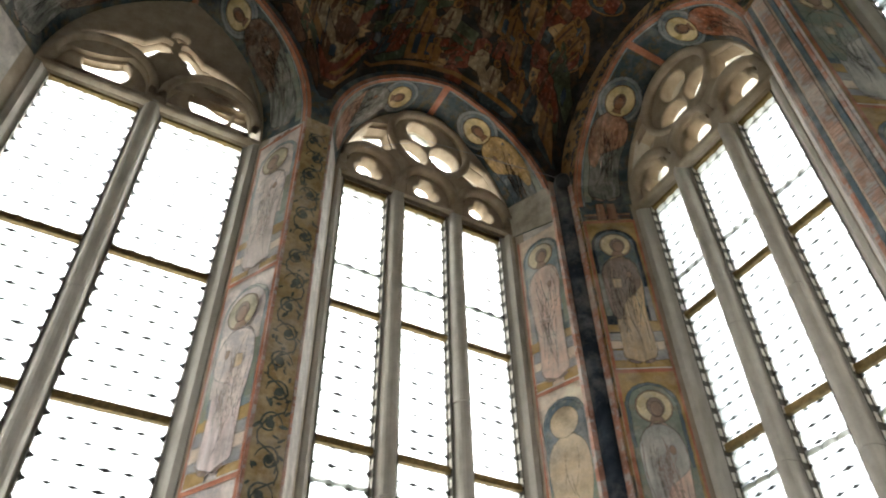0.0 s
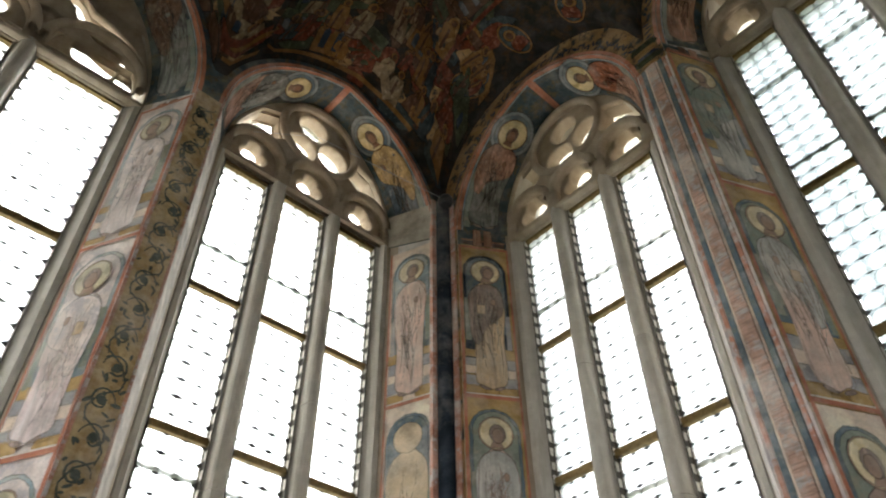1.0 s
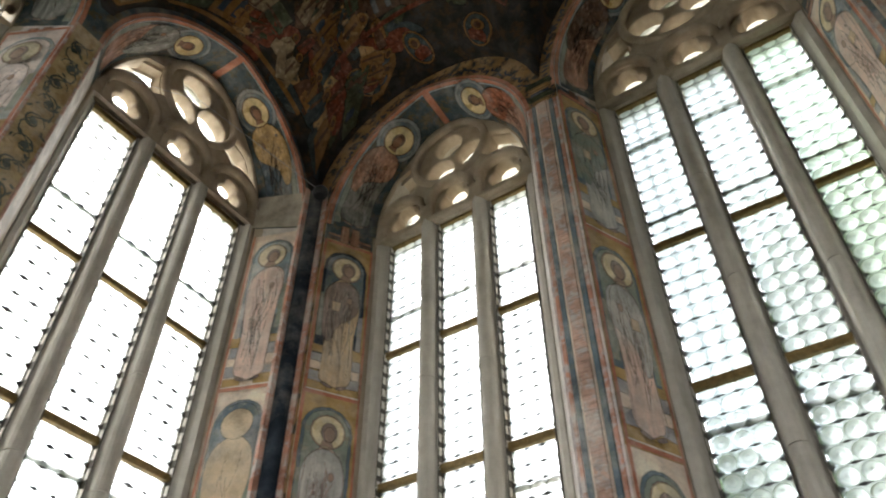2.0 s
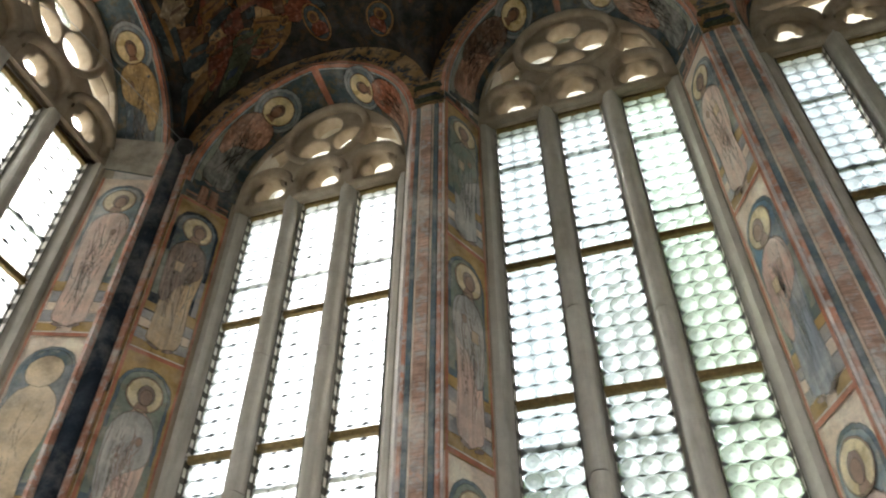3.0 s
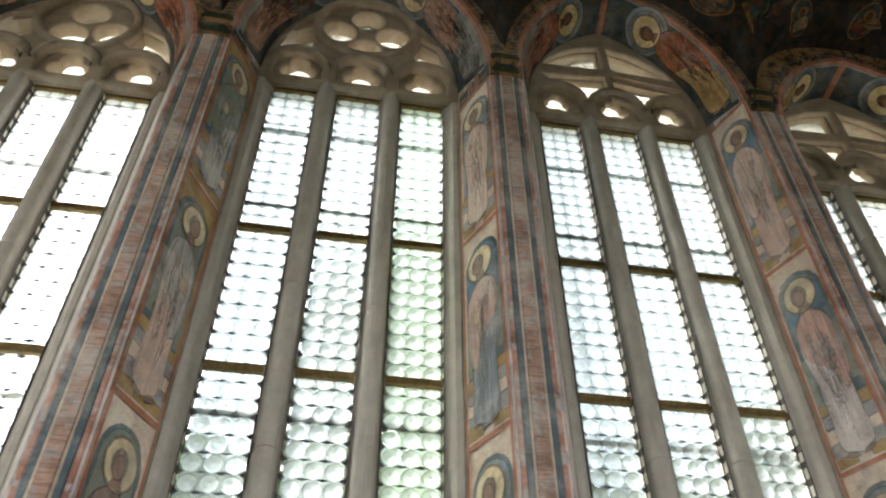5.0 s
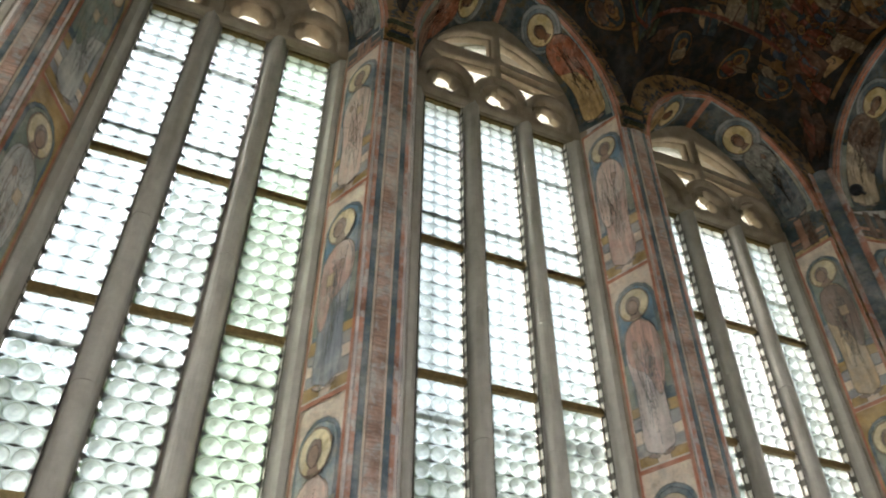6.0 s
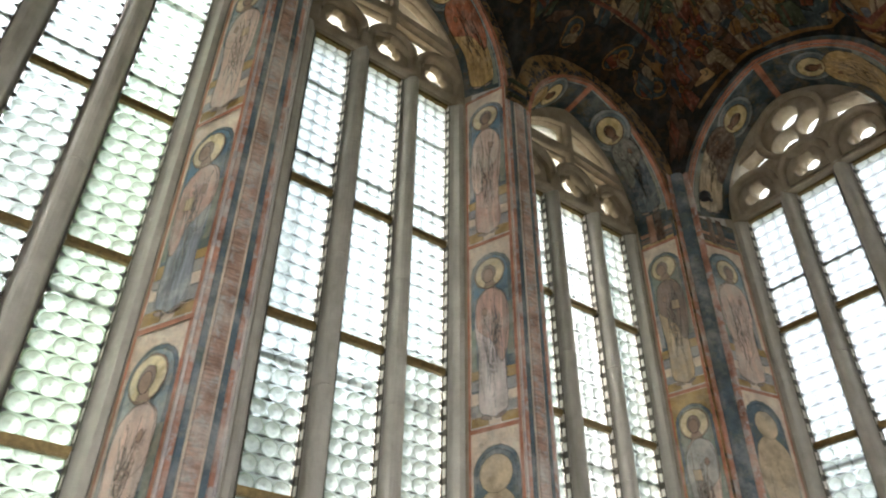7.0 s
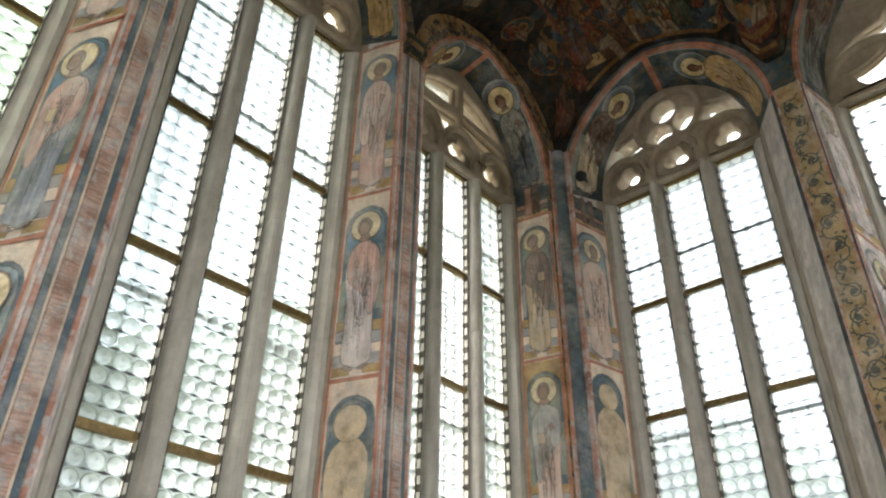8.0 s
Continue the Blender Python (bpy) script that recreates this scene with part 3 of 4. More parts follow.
    box_part("sill", b.wall, b.g0 - 0.1, b.g1 + 0.1, b.depth - 0.14, b.depth + 0.1, b.sill - 0.1, b.sill + 0.02, M["stone"], w, 0.01)
    # bars
    main = [EYE + z for z in ((3.52, 2.38, 1.24) if b.lights == 2 else (3.665, 2.508, 1.35))]
    for k in range(b.lights):
        l0 = b.g0 + k * (lw + mw)
        for z in main + [b.top - 0.02]:
            box_part("saddle_bar", b.wall, l0, l0 + lw, b.depth - 0.035, b.depth + 0.015, z - 0.028, z + 0.028, M["bar"], w, 0.006)
        if b.lights == 3:
            for z in [EYE + h for h in b.thin]:
                box_part("thin_bar", b.wall, l0, l0 + lw, b.depth + 0.021, b.depth + 0.036, z - 0.016, z + 0.016, M["iron"], w)
    return lw, mw


SIZES = [window(b, i + 1) for i, b in enumerate(BAYS + REAR_FILL)]
WINDOWS = [o for o in scene.collection.objects if o.name.startswith("window_") and o.type == "EMPTY"]

# ---- roundels of glass, one by one ----


TINTS = {6: ("pearl", "pearl", "pearl"), 3: ("aqua", "aqua", "green_glass"), 4: ("aqua", "aqua", "aqua"), 5: ("aqua", "clear", "aqua")}


def glaze(b, size, parent, discs=True):
    lw, mw = size
    cols = 3 if b.lights == 3 else 5
    edge = 0.014
    pu = (lw - 2 * edge) / cols
    rows = int(round((b.top - b.sill) / pu))
    pz = (b.top - b.sill) / rows
    rad = min(pu, pz) / 2 * 0.93
    web = came_mesh(pu, 0.115 if b in BAYS[3:6] else 0.15 if b in BAYS[1:3] else 0.08 if b.lights == 3 else 0.13)
    turn = b.wall.m.to_3x3().to_4x4()
    base = [tuple(v.co) for v in web.vertices]
    polys = [tuple(p.vertices) for p in web.polygons]
    ring = [(math.cos(2 * math.pi * j / 16), math.sin(2 * math.pi * j / 16)) for j in range(16)]
    for k in range(b.lights):
        tint = TINTS.get(BAYS.index(b) if b in BAYS else -1, ("clear",) * 3)[k]
        disc = roundel_mesh("roundel", rad, M[tint])
        l0 = b.g0 + k * (lw + mw)
        for r in range(rows if discs else 0):
            for q in range(cols):
                o = new("roundel", disc)
                o.parent = parent
                o.matrix_basis = Matrix.Translation(b.wall.at(l0 + edge + pu * (q + 0.5), b.depth + 0.012, b.sill + pz * (r + 0.5))) @ turn @ pose(0, 0, 0, random.uniform(-2, 2), random.uniform(0, 360), random.uniform(-2, 2))
        if not discs:
            box_part("pane", b.wall, l0, l0 + lw, b.depth + 0.014, b.depth + 0.018, b.sill, b.top, M["plain_pane"], parent)
            continue
        # the glass that fills the corners between the discs
        verts, faces = [], []
        for r in range(rows):
            for q in range(cols):
                u, z = l0 + edge + pu * (q + 0.5), b.sill + pz * (r + 0.5)
                n0 = len(verts)
                for cu, sz in ring:
                    f = 0.5 / max(abs(cu), abs(sz))
                    verts += [b.wall.at(u + cu * rad, b.depth + 0.012, z + sz * rad), b.wall.at(u + cu * f * pu, b.depth + 0.012, z + sz * f * pz)]
                for j in range(16):
                    e = (j + 1) % 16
                    faces.append((n0 + 2 * j, n0 + 2 * j + 1, n0 + 2 * e + 1, n0 + 2 * e))
        mesh_object("corner_glass", verts, faces, M[tint + "_between"], parent)
        # the lead net of one light: a thin ring round each disc, a star where four meet
        verts, faces = [], []
        for r in range(rows):
            for q in range(cols):
                u, z = l0 + edge + pu * (q + 0.5), b.sill + pz * (r + 0.5)
                n0 = len(verts)
                for rad2, dw in ((rad * 1.02, 0.002), (rad * 1.02, -0.001)):
                    verts += [b.wall.at(u + cu * rad2, b.depth + 0.004 + dw, z + sz * rad2) for cu, sz in ring]
                for j in range(16):
                    e = (j + 1) % 16
                    faces.append((n0 + j, n0 + e, n0 + 16 + e, n0 + 16 + j))
        for r in range(rows + 1):
            for q in range(cols + 1):
                u, z = l0 + edge + pu * q, b.sill + pz * r
                n0 = len(verts)
                if q in (0, cols):
                    s = 1 if q == 0 else -1
                    for du, dz in ((-0.08, -0.30), (0.03, -0.14), (0.24, 0.0), (0.03, 0.14), (-0.08, 0.30)):
                        verts.append(b.wall.at(u + s * pu * du, b.depth + 0.001, z + pz * dz))
                    faces.append(tuple(range(n0, n0 + 5)))
                    continue
                size_f = random.uniform(0.75, 1.15)
                for vx, vy, vz in base:
                    verts.append(b.wall.at(u + vx * size_f, b.depth + 0.012 + vy, z + vz * size_f))
                faces += [tuple(n0 + i for i in f) for f in polys]
        mesh_object("lead_net", verts, faces, M["lead"], parent)
        # lead edging against the stone, with a small pale pad beside each row of discs
        for s, u in ((1, l0), (-1, l0 + lw)):
            u0, u1 = sorted((u, u + s * edge * 0.8))
            box_part("edge_lead", b.wall, u0, u1, b.depth - 0.002, b.depth + 0.006, b.sill, b.top, M["edging"], parent)
            u0, u1 = sorted((u, u + s * 0.004))
            box_part("edge_lining", b.wall, u0, u1, b.depth - 0.050, b.depth - 0.002, b.sill, b.top, M["edging"], parent)
            pv, pf = [], []
            for r in range(rows):
                z0, z1 = b.sill + pz * (r + 0.22), b.sill + pz * (r + random.uniform(0.72, 0.82))
                n0 = len(pv)
                for uu, ww, zz in itertools.product((u + s * 0.004, u + s * 0.007), (b.depth - 0.044, b.depth - 0.010), (z0, z1)):
                    pv.append(b.wall.at(uu, ww, zz))
                pf += [tuple(n0 + i for i in f) for f in ((0, 1, 3, 2), (4, 6, 7, 5), (0, 4, 5, 1), (2, 3, 7, 6), (0, 2, 6, 4), (1, 5, 7, 3))]
            mesh_object("putty_pads", pv, pf, M["pale_pad"], parent)


# ---- painted decoration: flat shapes of pigment laid on the plaster ----


def mark_bare(ob, values):
    a = ob.data.attributes.new("bare", "FLOAT", "POINT")
    a.data.foreach_set("value", values)
    return ob


def shape(name, P, pts, lift, mat, parent, rings=4, centre=None, soft=0.014):
    """A flat painted patch: an outline in the panel's own metres, laid on its surface by P(x, y, lift); its edge wears off."""
    n = len(pts)
    cx, cy = centre or (sum(p[0] for p in pts) / n, sum(p[1] for p in pts) / n)
    size = sum(math.hypot(x - cx, y - cy) for x, y in pts) / n
    steps = [(r + 1) / rings * max(0.55, 1 - soft / size) for r in range(rings)] + [1 + 0.4 * soft / size]
    verts, faces, bare = [P(cx, cy, lift)], [], [0.0]
    for k, f in enumerate(steps):
        verts += [P(cx + (x - cx) * f, cy + (y - cy) * f, lift) for x, y in pts]
        bare += [1.0 if k == rings else 0.0] * n
    for i in range(n):
        j = (i + 1) % n
        faces.append((0, 1 + i, 1 + j))
        for r in range(rings):
            a = 1 + r * n
            faces.append((a + i, a + n + i, a + n + j, a + j))
    return mark_bare(mesh_object(name, verts, faces, mat, parent), bare)


def sheet(name, P, x0, x1, y0, y1, lift, mat, parent, nx=3, ny=16):
    verts = [P(x0 + (x1 - x0) * i / nx, y0 + (y1 - y0) * j / ny, lift) for j in range(ny + 1) for i in range(nx + 1)]
    faces = [(j * (nx + 1) + i, j * (nx + 1) + i + 1, (j + 1) * (nx + 1) + i + 1, (j + 1) * (nx + 1) + i) for j in range(ny) for i in range(nx)]
    return mesh_object(name, verts, faces, mat, parent)


def ellipse(cx, cy, rx, ry, n=22, turn=0.0):
    pts = []
    for i in range(n):
        a = 2 * math.pi * i / n
        x, y = rx * math.cos(a), ry * math.sin(a)
        pts.append((cx + x * math.cos(turn) - y * math.sin(turn), cy + x * math.sin(turn) + y * math.cos(turn)))
    return pts


def wobble(pts, amount, rng):
    return [(x + rng.uniform(-amount, amount), y + rng.uniform(-amount, amount)) for x, y in pts]


def densify(pts, step=0.06):
    out = []
    for k, (x, y) in enumerate(pts):
        x2, y2 = pts[(k + 1) % len(pts)]
        m = max(1, int(math.hypot(x2 - x, y2 - y) / step))
        out += [(x + (x2 - x) * i / m, y + (y2 - y) * i / m) for i in range(m)]
    return out


def robe(cx, top, foot, wide, rng, lean=0.0):
    """A standing draped outline from the neck down."""
    h = top - foot
    half = [(0.035, 0.0), (0.35, 0.03), (0.85, 0.10), (1.0, 0.22), (0.95, 0.36), (0.80, 0.52), (0.78, 0.70), (0.86, 0.86), (0.80, 0.97)]
    right = [(cx + wide * a + lean * (1 - b), top - h * b) for a, b in half]
    left = [(cx - wide * a * rng.uniform(0.9, 1.05) + lean * (1 - b), top - h * b) for a, b in reversed(half)]
    hem = [(cx + wide * 0.35, foot + 0.01), (cx, foot - 0.02), (cx - wide * 0.4, foot + 0.015)]
    return rounded(wobble(right + hem + left, 0.008, rng))


def rounded(pts):
    """Cuts the corners of a closed outline twice."""
    for _ in range(2):
        out = []
        for (x, y), (x2, y2) in zip(pts, pts[1:] + pts[:1]):
            out += [(x * 0.75 + x2 * 0.25, y * 0.75 + y2 * 0.25), (x * 0.25 + x2 * 0.75, y * 0.25 + y2 * 0.75)]
        pts = out
    return pts


def strokes(name, P, lines, width, lift, mat, parent, thin=0.35):
    """Brush lines: tapered ribbons along short bent paths, all of one colour, thin at both edges."""
    verts, faces, bare = [], [], []
    for line in lines:
        n0, n = len(verts), len(line)
        for k, (x, y) in enumerate(line):
            x1, y1 = line[max(k - 1, 0)]
            x2, y2 = line[min(k + 1, n - 1)]
            d = Vector((x2 - x1, y2 - y1)).normalized()
            f = width * (0.25 + 0.75 * math.sin(math.pi * (k + 0.5) / n))
            verts += [P(x - d.y * f, y + d.x * f, lift), P(x, y, lift), P(x + d.y * f, y - d.x * f, lift)]
            bare += [1.0, thin, 1.0]
        for k in range(n - 1):
            a = n0 + 3 * k
            faces += [(a, a + 1, a + 4, a + 3), (a + 1, a + 2, a + 5, a + 4)]
    return mark_bare(mesh_object(name, verts, faces, mat, parent), bare)


def drapery(cx, top, h, wing, rng, count):
    """Paths of falling folds: fanning out from a shoulder, bending at the knee."""
    lines = []
    for _ in range(count):
        a, e = rng.uniform(-0.75, 0.75), rng.uniform(-0.85, 0.85)
        t0 = rng.uniform(0.08, 0.55)
        t1 = min(0.95, t0 + rng.uniform(0.18, 0.45))
        bow = rng.uniform(-0.25, 0.25)
        lines.append([(cx + wing * 0.85 * (a + (e - a) * q * 0.6 + bow * math.sin(math.pi * q)), top - h * (t0 + (t1 - t0) * q)) for q in [k / 7 for k in range(8)]])
    return lines


def saint(P, wide, tall, pal, parent, seed, curved=False):
    """One haloed figure: ground, blue field behind the halo, floor bands, robe, mantle and folds, as flat shapes."""
    rng = random.Random(seed)
    cx = wide * 0.5
    hy = tall - (0.50 if curved else 0.30)
    hr = 0.15 if curved else 0.128
    skin, fold, pale = pal.get("skin", "skin"), pal.get("fold", "robe_brown"), pal.get("pale", "deep_white" if curved else "robe_white")
    if curved:
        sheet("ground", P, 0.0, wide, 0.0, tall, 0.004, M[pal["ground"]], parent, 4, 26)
        sheet("edge_line", P, 0.0, 0.036, 0.0, tall, 0.008, M["red"], parent, 1, 26)
        sheet("pale_line", P, 0.040, 0.054, 0.0, tall, 0.008, M["paleblue"], parent, 1, 26)
        sheet("green_strip", P, 0.06, 0.12, 0.05, tall * 0.42, 0.008, M["green"], parent, 1, 16)
        shape("glow", P, ellipse(cx, hy, hr + 0.085, hr + 0.095, 28), 0.010, M["deep_glow"], parent, soft=0.03)
        shape("glow_field", P, ellipse(cx, hy, hr + 0.045, hr + 0.05, 28), 0.013, M["blue"], parent)
    else:
        sheet("ground", P, 0.0, wide, 0.0, tall, 0.004, M[pal["ground"]], parent, 3, 12)
        arch_r = min(0.215, wide * 0.43)
        low = tall * rng.uniform(0.36, 0.42)

        def niche(r, foot):
            line = [(cx + r * math.cos(a), hy + 0.01 + r * 1.05 * math.sin(a)) for a in [math.pi * k / 18 for k in range(19)]]
            return densify([(cx + r, foot)] + line + [(cx - r, foot)])
        shape("niche", P, wobble(niche(arch_r, low * 0.35), 0.004, rng), 0.008, M[pal["niche"]], parent)
        shape("niche_field", P, wobble(niche(arch_r - 0.026, low), 0.004, rng), 0.011, M[pal.get("field", "wingblue")], parent)
        sheet("green_strip", P, cx - arch_r + 0.004, cx - arch_r + 0.055, tall * 0.34, tall * 0.62, 0.013, M["green"], parent, 1, 4)
        sheet("green_strip", P, cx + arch_r - 0.045, cx + arch_r - 0.004, tall * 0.30, tall * 0.52, 0.013, M["green" if seed % 2 else "floorgrey"], parent, 1, 4)
        bands = ("ochre", "floorgrey", "cream", "floorgrey", "ochre")
        for s in (-1, 1):
            y0 = 0.035
            for k, tone in enumerate(bands):
                h = tall * rng.uniform(0.045, 0.065)
                e0, e1 = cx + s * 0.05, cx + s * (wide * 0.5 - 0.02)
                slope = rng.uniform(-0.012, 0.012)
                shape("floor_band", P, densify(wobble([(e0, y0 + slope), (e1, y0), (e1, y0 + h), (e0, y0 + h + slope)], 0.006, rng), 0.05), 0.0125, M[tone], parent, 1)
                y0 += h
        sheet("lower_line", P, 0.0, wide, 0.0, 0.032, 0.014, M["red"], parent, 2, 1)
        sheet("pale_line", P, 0.02, wide - 0.02, 0.034, 0.044, 0.014, M["robe_white"], parent, 2, 1)
        sheet("edge_line", P, 0.0, 0.025, 0.0, tall, 0.014, M["red"], parent, 1, 8)
        sheet("edge_line", P, wide - 0.018, wide, 0.0, tall, 0.014, M["red"], parent, 1, 8)
    wing = wide * (0.345 if not curved else 0.37)
    if pal.get("lost"):
        shape("lost_figure", P, robe(cx, hy - 0.07, 0.10, wing * 1.15, rng), 0.016, M["lost"], parent)
        shape("lost_halo", P, ellipse(cx, hy, hr, hr * 1.02, 26), 0.020, M["lost"], parent)
        strokes("dark_folds", P, drapery(cx, hy - 0.1, hy - 0.2, wing, rng, 6), 0.008, 0.0225, M["robe_ochre"], parent, 0.62)
        return
    top, foot = hy - 0.10, (0.10 if not curved else 0.08)
    side = rng.choice((-1, 1))
    h = top - foot
    shape("robe", P, robe(cx, top, foot, wing, rng), 0.016, M[pal["robe"]], parent)
    mantle = [(cx - side * wing * 0.95, top - 0.10 * h), (cx - side * wing * 0.3, top - 0.02 * h), (cx + side * wing * 0.35, top - 0.03 * h), (cx + side * wing * 1.0, top - 0.13 * h), (cx + side * wing * 1.08, top - 0.36 * h),
              (cx + side * wing * 0.9, top - 0.60 * h), (cx + side * wing * 0.45, top - 0.66 * h), (cx + side * wing * 0.15, top - 0.46 * h), (cx - side * wing * 0.5, top - 0.40 * h), (cx - side * wing * 1.02, top - 0.33 * h)]
    shape("mantle", P, rounded(wobble(mantle, 0.014, rng)), 0.0185, M[pal["mantle"]], parent, soft=0.02)
    # broad shadowed folds, then finer dark and pale brush lines
    strokes("broad_folds", P, drapery(cx, top, h, wing, rng, 6), 0.020, 0.0205, M[fold], parent, 0.62)
    strokes("dark_folds", P, drapery(cx, top, h, wing, rng, 13), 0.008, 0.0222, M[fold], parent, 0.45)
    strokes("light_folds", P, drapery(cx, top, h, wing, rng, 9), 0.010, 0.0235, M[pale], parent, 0.60)
    line = robe(cx, top, foot, wing, rng)
    strokes("outline", P, [line[:len(line) // 2], line[len(line) // 2:]], 0.007, 0.0222, M[fold], parent, 0.5)
    shape("halo_rim", P, ellipse(cx, hy, hr + 0.010, (hr + 0.010) * 1.03, 26), 0.0235, M[skin], parent)
    disc = shape("halo", P, wobble(ellipse(cx, hy, hr, hr * 1.03, 26), 0.003, rng), 0.025, M[pal.get("halo", "halo")], parent)
    tilt = rng.uniform(-0.02, 0.02)
    shape("hair", P, ellipse(cx + tilt, hy - 0.005, 0.066, 0.082, 18), 0.028, M[fold if curved else "robe_brown"], disc)
    shape("head", P, ellipse(cx + tilt * 1.3, hy - 0.024, 0.046, 0.066, 16), 0.031, M[skin], disc)
    shape("neck", P, [(cx - 0.03, hy - 0.06), (cx + 0.03, hy - 0.06), (cx + 0.055, hy - 0.125), (cx - 0.055, hy - 0.125)], 0.027, M[skin], parent, 1)
    shape("raised_hand", P, ellipse(cx - side * wing * 0.35, top - 0.22 * h, 0.024, 0.038, 10), 0.026, M[skin], parent, 1)
    if rng.random() < 0.55 and not curved:
        bx, by = cx + side * wing * 0.35, top - 0.30 * h
        shape("book", P, wobble([(bx - 0.035, by - 0.05), (bx + 0.035, by - 0.045), (bx + 0.035, by + 0.05), (bx - 0.035, by + 0.045)], 0.006, rng), 0.026, M["robe_ochre"], parent, 1)
    for s in (-1, 1):
        shape("foot", P, ellipse(cx + s * 0.06, foot - 0.008, 0.05, 0.016, 10, s * 0.3), 0.024, M["robe_brown"], parent, 1)


def jamb_map(b, side, z0):
    ou = (b.g0 - b.frame) if side < 0 else (b.g1 + b.frame)
    wide = math.hypot(ou - (b.f0 if side < 0 else b.f1), b.back) * 0.88
    return (lambda x, y, lift: b.jamb(side, 0.88 * x / wide, z0 + y, lift)), wide


def soffit_map(b, side):
    idx = [i for i, (u, z) in enumerate(b.front) if z >= b.fspring - 1e-6]
    mid = (idx[0] + idx[-1]) / 2
    a, e = (idx[0], mid) if side < 0 else (idx[-1], mid)
    steps = [b.reveal(a + (e - a) * k / 40, 0.5) for k in range(41)]
    tall = sum((steps[k + 1] - steps[k]).length for k in range(40))
    p, q = b.reveal(a, 0.0), b.reveal(a, 1.0)
    wide = (q - p).length * 0.93

    def P(x, y, lift):
        return b.reveal(a + (e - a) * max(0.0, min(1.0, y / tall)), 0.93 * x / wide, lift)
    return P, wide, tall


PAL = {
    "rose": dict(ground="cream", niche="blue", field="paleblue", robe="robe_rose", mantle="robe_rose", fold="robe_brown"),
    "brown": dict(ground="ochre", niche="night", field="blue", robe="robe_ochre", mantle="robe_brown", fold="robe_brown"),
    "grey": dict(ground="ochre", niche="blue", field="green", robe="robe_grey", mantle="green", fold="robe_blue"),
    "red": dict(ground="ochre", niche="blue", field="green", robe="robe_rose", mantle="robe_grey", fold="robe_red"),
    "mantle": dict(ground="cream", niche="blue", field="wingblue", robe="robe_blue", mantle="robe_red", fold="robe_blue"),
    "blue": dict(ground="cream", niche="blue", field="wingblue", robe="robe_pale", mantle="robe_red", fold="robe_blue"),
    "dark": dict(ground="cream", niche="blue", field="green", robe="robe_ochre", mantle="robe_brown", fold="robe_brown"),
    "umber": dict(ground="cream", niche="blue", field="wingblue", robe="robe_red", mantle="robe_rose", fold="robe_brown"),
    "pale": dict(ground="pink", niche="paleblue", field="pink", robe="robe_pale", mantle="pink", fold="robe_rose", halo="palehalo"),
    "lost": dict(ground="cream", niche="blue", field="blue", lost=True),
}
WORDS = {
    "rose": "faded rose robe", "brown": "brown mantle over an ochre robe", "grey": "dull grey and green robe", "red": "dull red robe", "umber": "rose and ochre robe",
    "mantle": "red mantle over dark blue", "blue": "red and blue mantle over pale robe", "dark": "brown mantle, green ground",
    "pale": "washed-out pink robe", "lost": "shape worn down to bare plaster",
}


def jamb_panel(b, side, z0, z1, key, seed):
    t = thing("jamb_fresco", "fresco of a haloed figure, %s" % WORDS[key], "fresco", "fresco panels on the jambs")
    P, wide = jamb_map(b, side, EYE + z0)
    saint(P, wide, z1 - z0, PAL[key], t, seed)


W1, W2, W3, W4, W5, W6, W7, W8 = BAYS
JAMBS = [
    (W1, 1, ((3.35, 4.85, "pale"), (1.85, 3.35, "pale"), (0.5, 1.85, "pale"))),
    (W2, 1, ((3.22, 4.92, "rose"), (1.55, 3.22, "lost"), (0.5, 1.55, "rose"))),
    (W3, -1, ((3.17, 4.78, "brown"), (1.55, 3.17, "red"), (0.5, 1.55, "rose"))),
    (W4, -1, ((3.60, 5.18, "grey"), (1.98, 3.60, "red"), (0.5, 1.98, "dark"))),
    (W4, 1, ((3.55, 5.10, "rose"), (1.98, 3.55, "mantle"), (0.5, 1.98, "rose"))),
    (W5, 1, ((3.57, 5.27, "umber"), (2.00, 3.57, "blue"), (0.5, 2.00, "lost"))),
    (W6, 1, ((2.94, 4.58, "dark"), (1.30, 2.94, "red"), (0.5, 1.30, "rose"))),
    (W7, -1, ((2.94, 4.55, "rose"), (1.30, 2.94, "lost"), (0.5, 1.30, "rose"))),
    (W8, -1, ((3.30, 4.85, "pale"), (1.75, 3.30, "pale"), (0.5, 1.75, "pale"))),
]
for k, (b, side, rows) in enumerate(JAMBS):
    for j, (z0, z1, key) in enumerate(rows):
        jamb_panel(b, side, z0, z1, key, 100 + 10 * k + j)

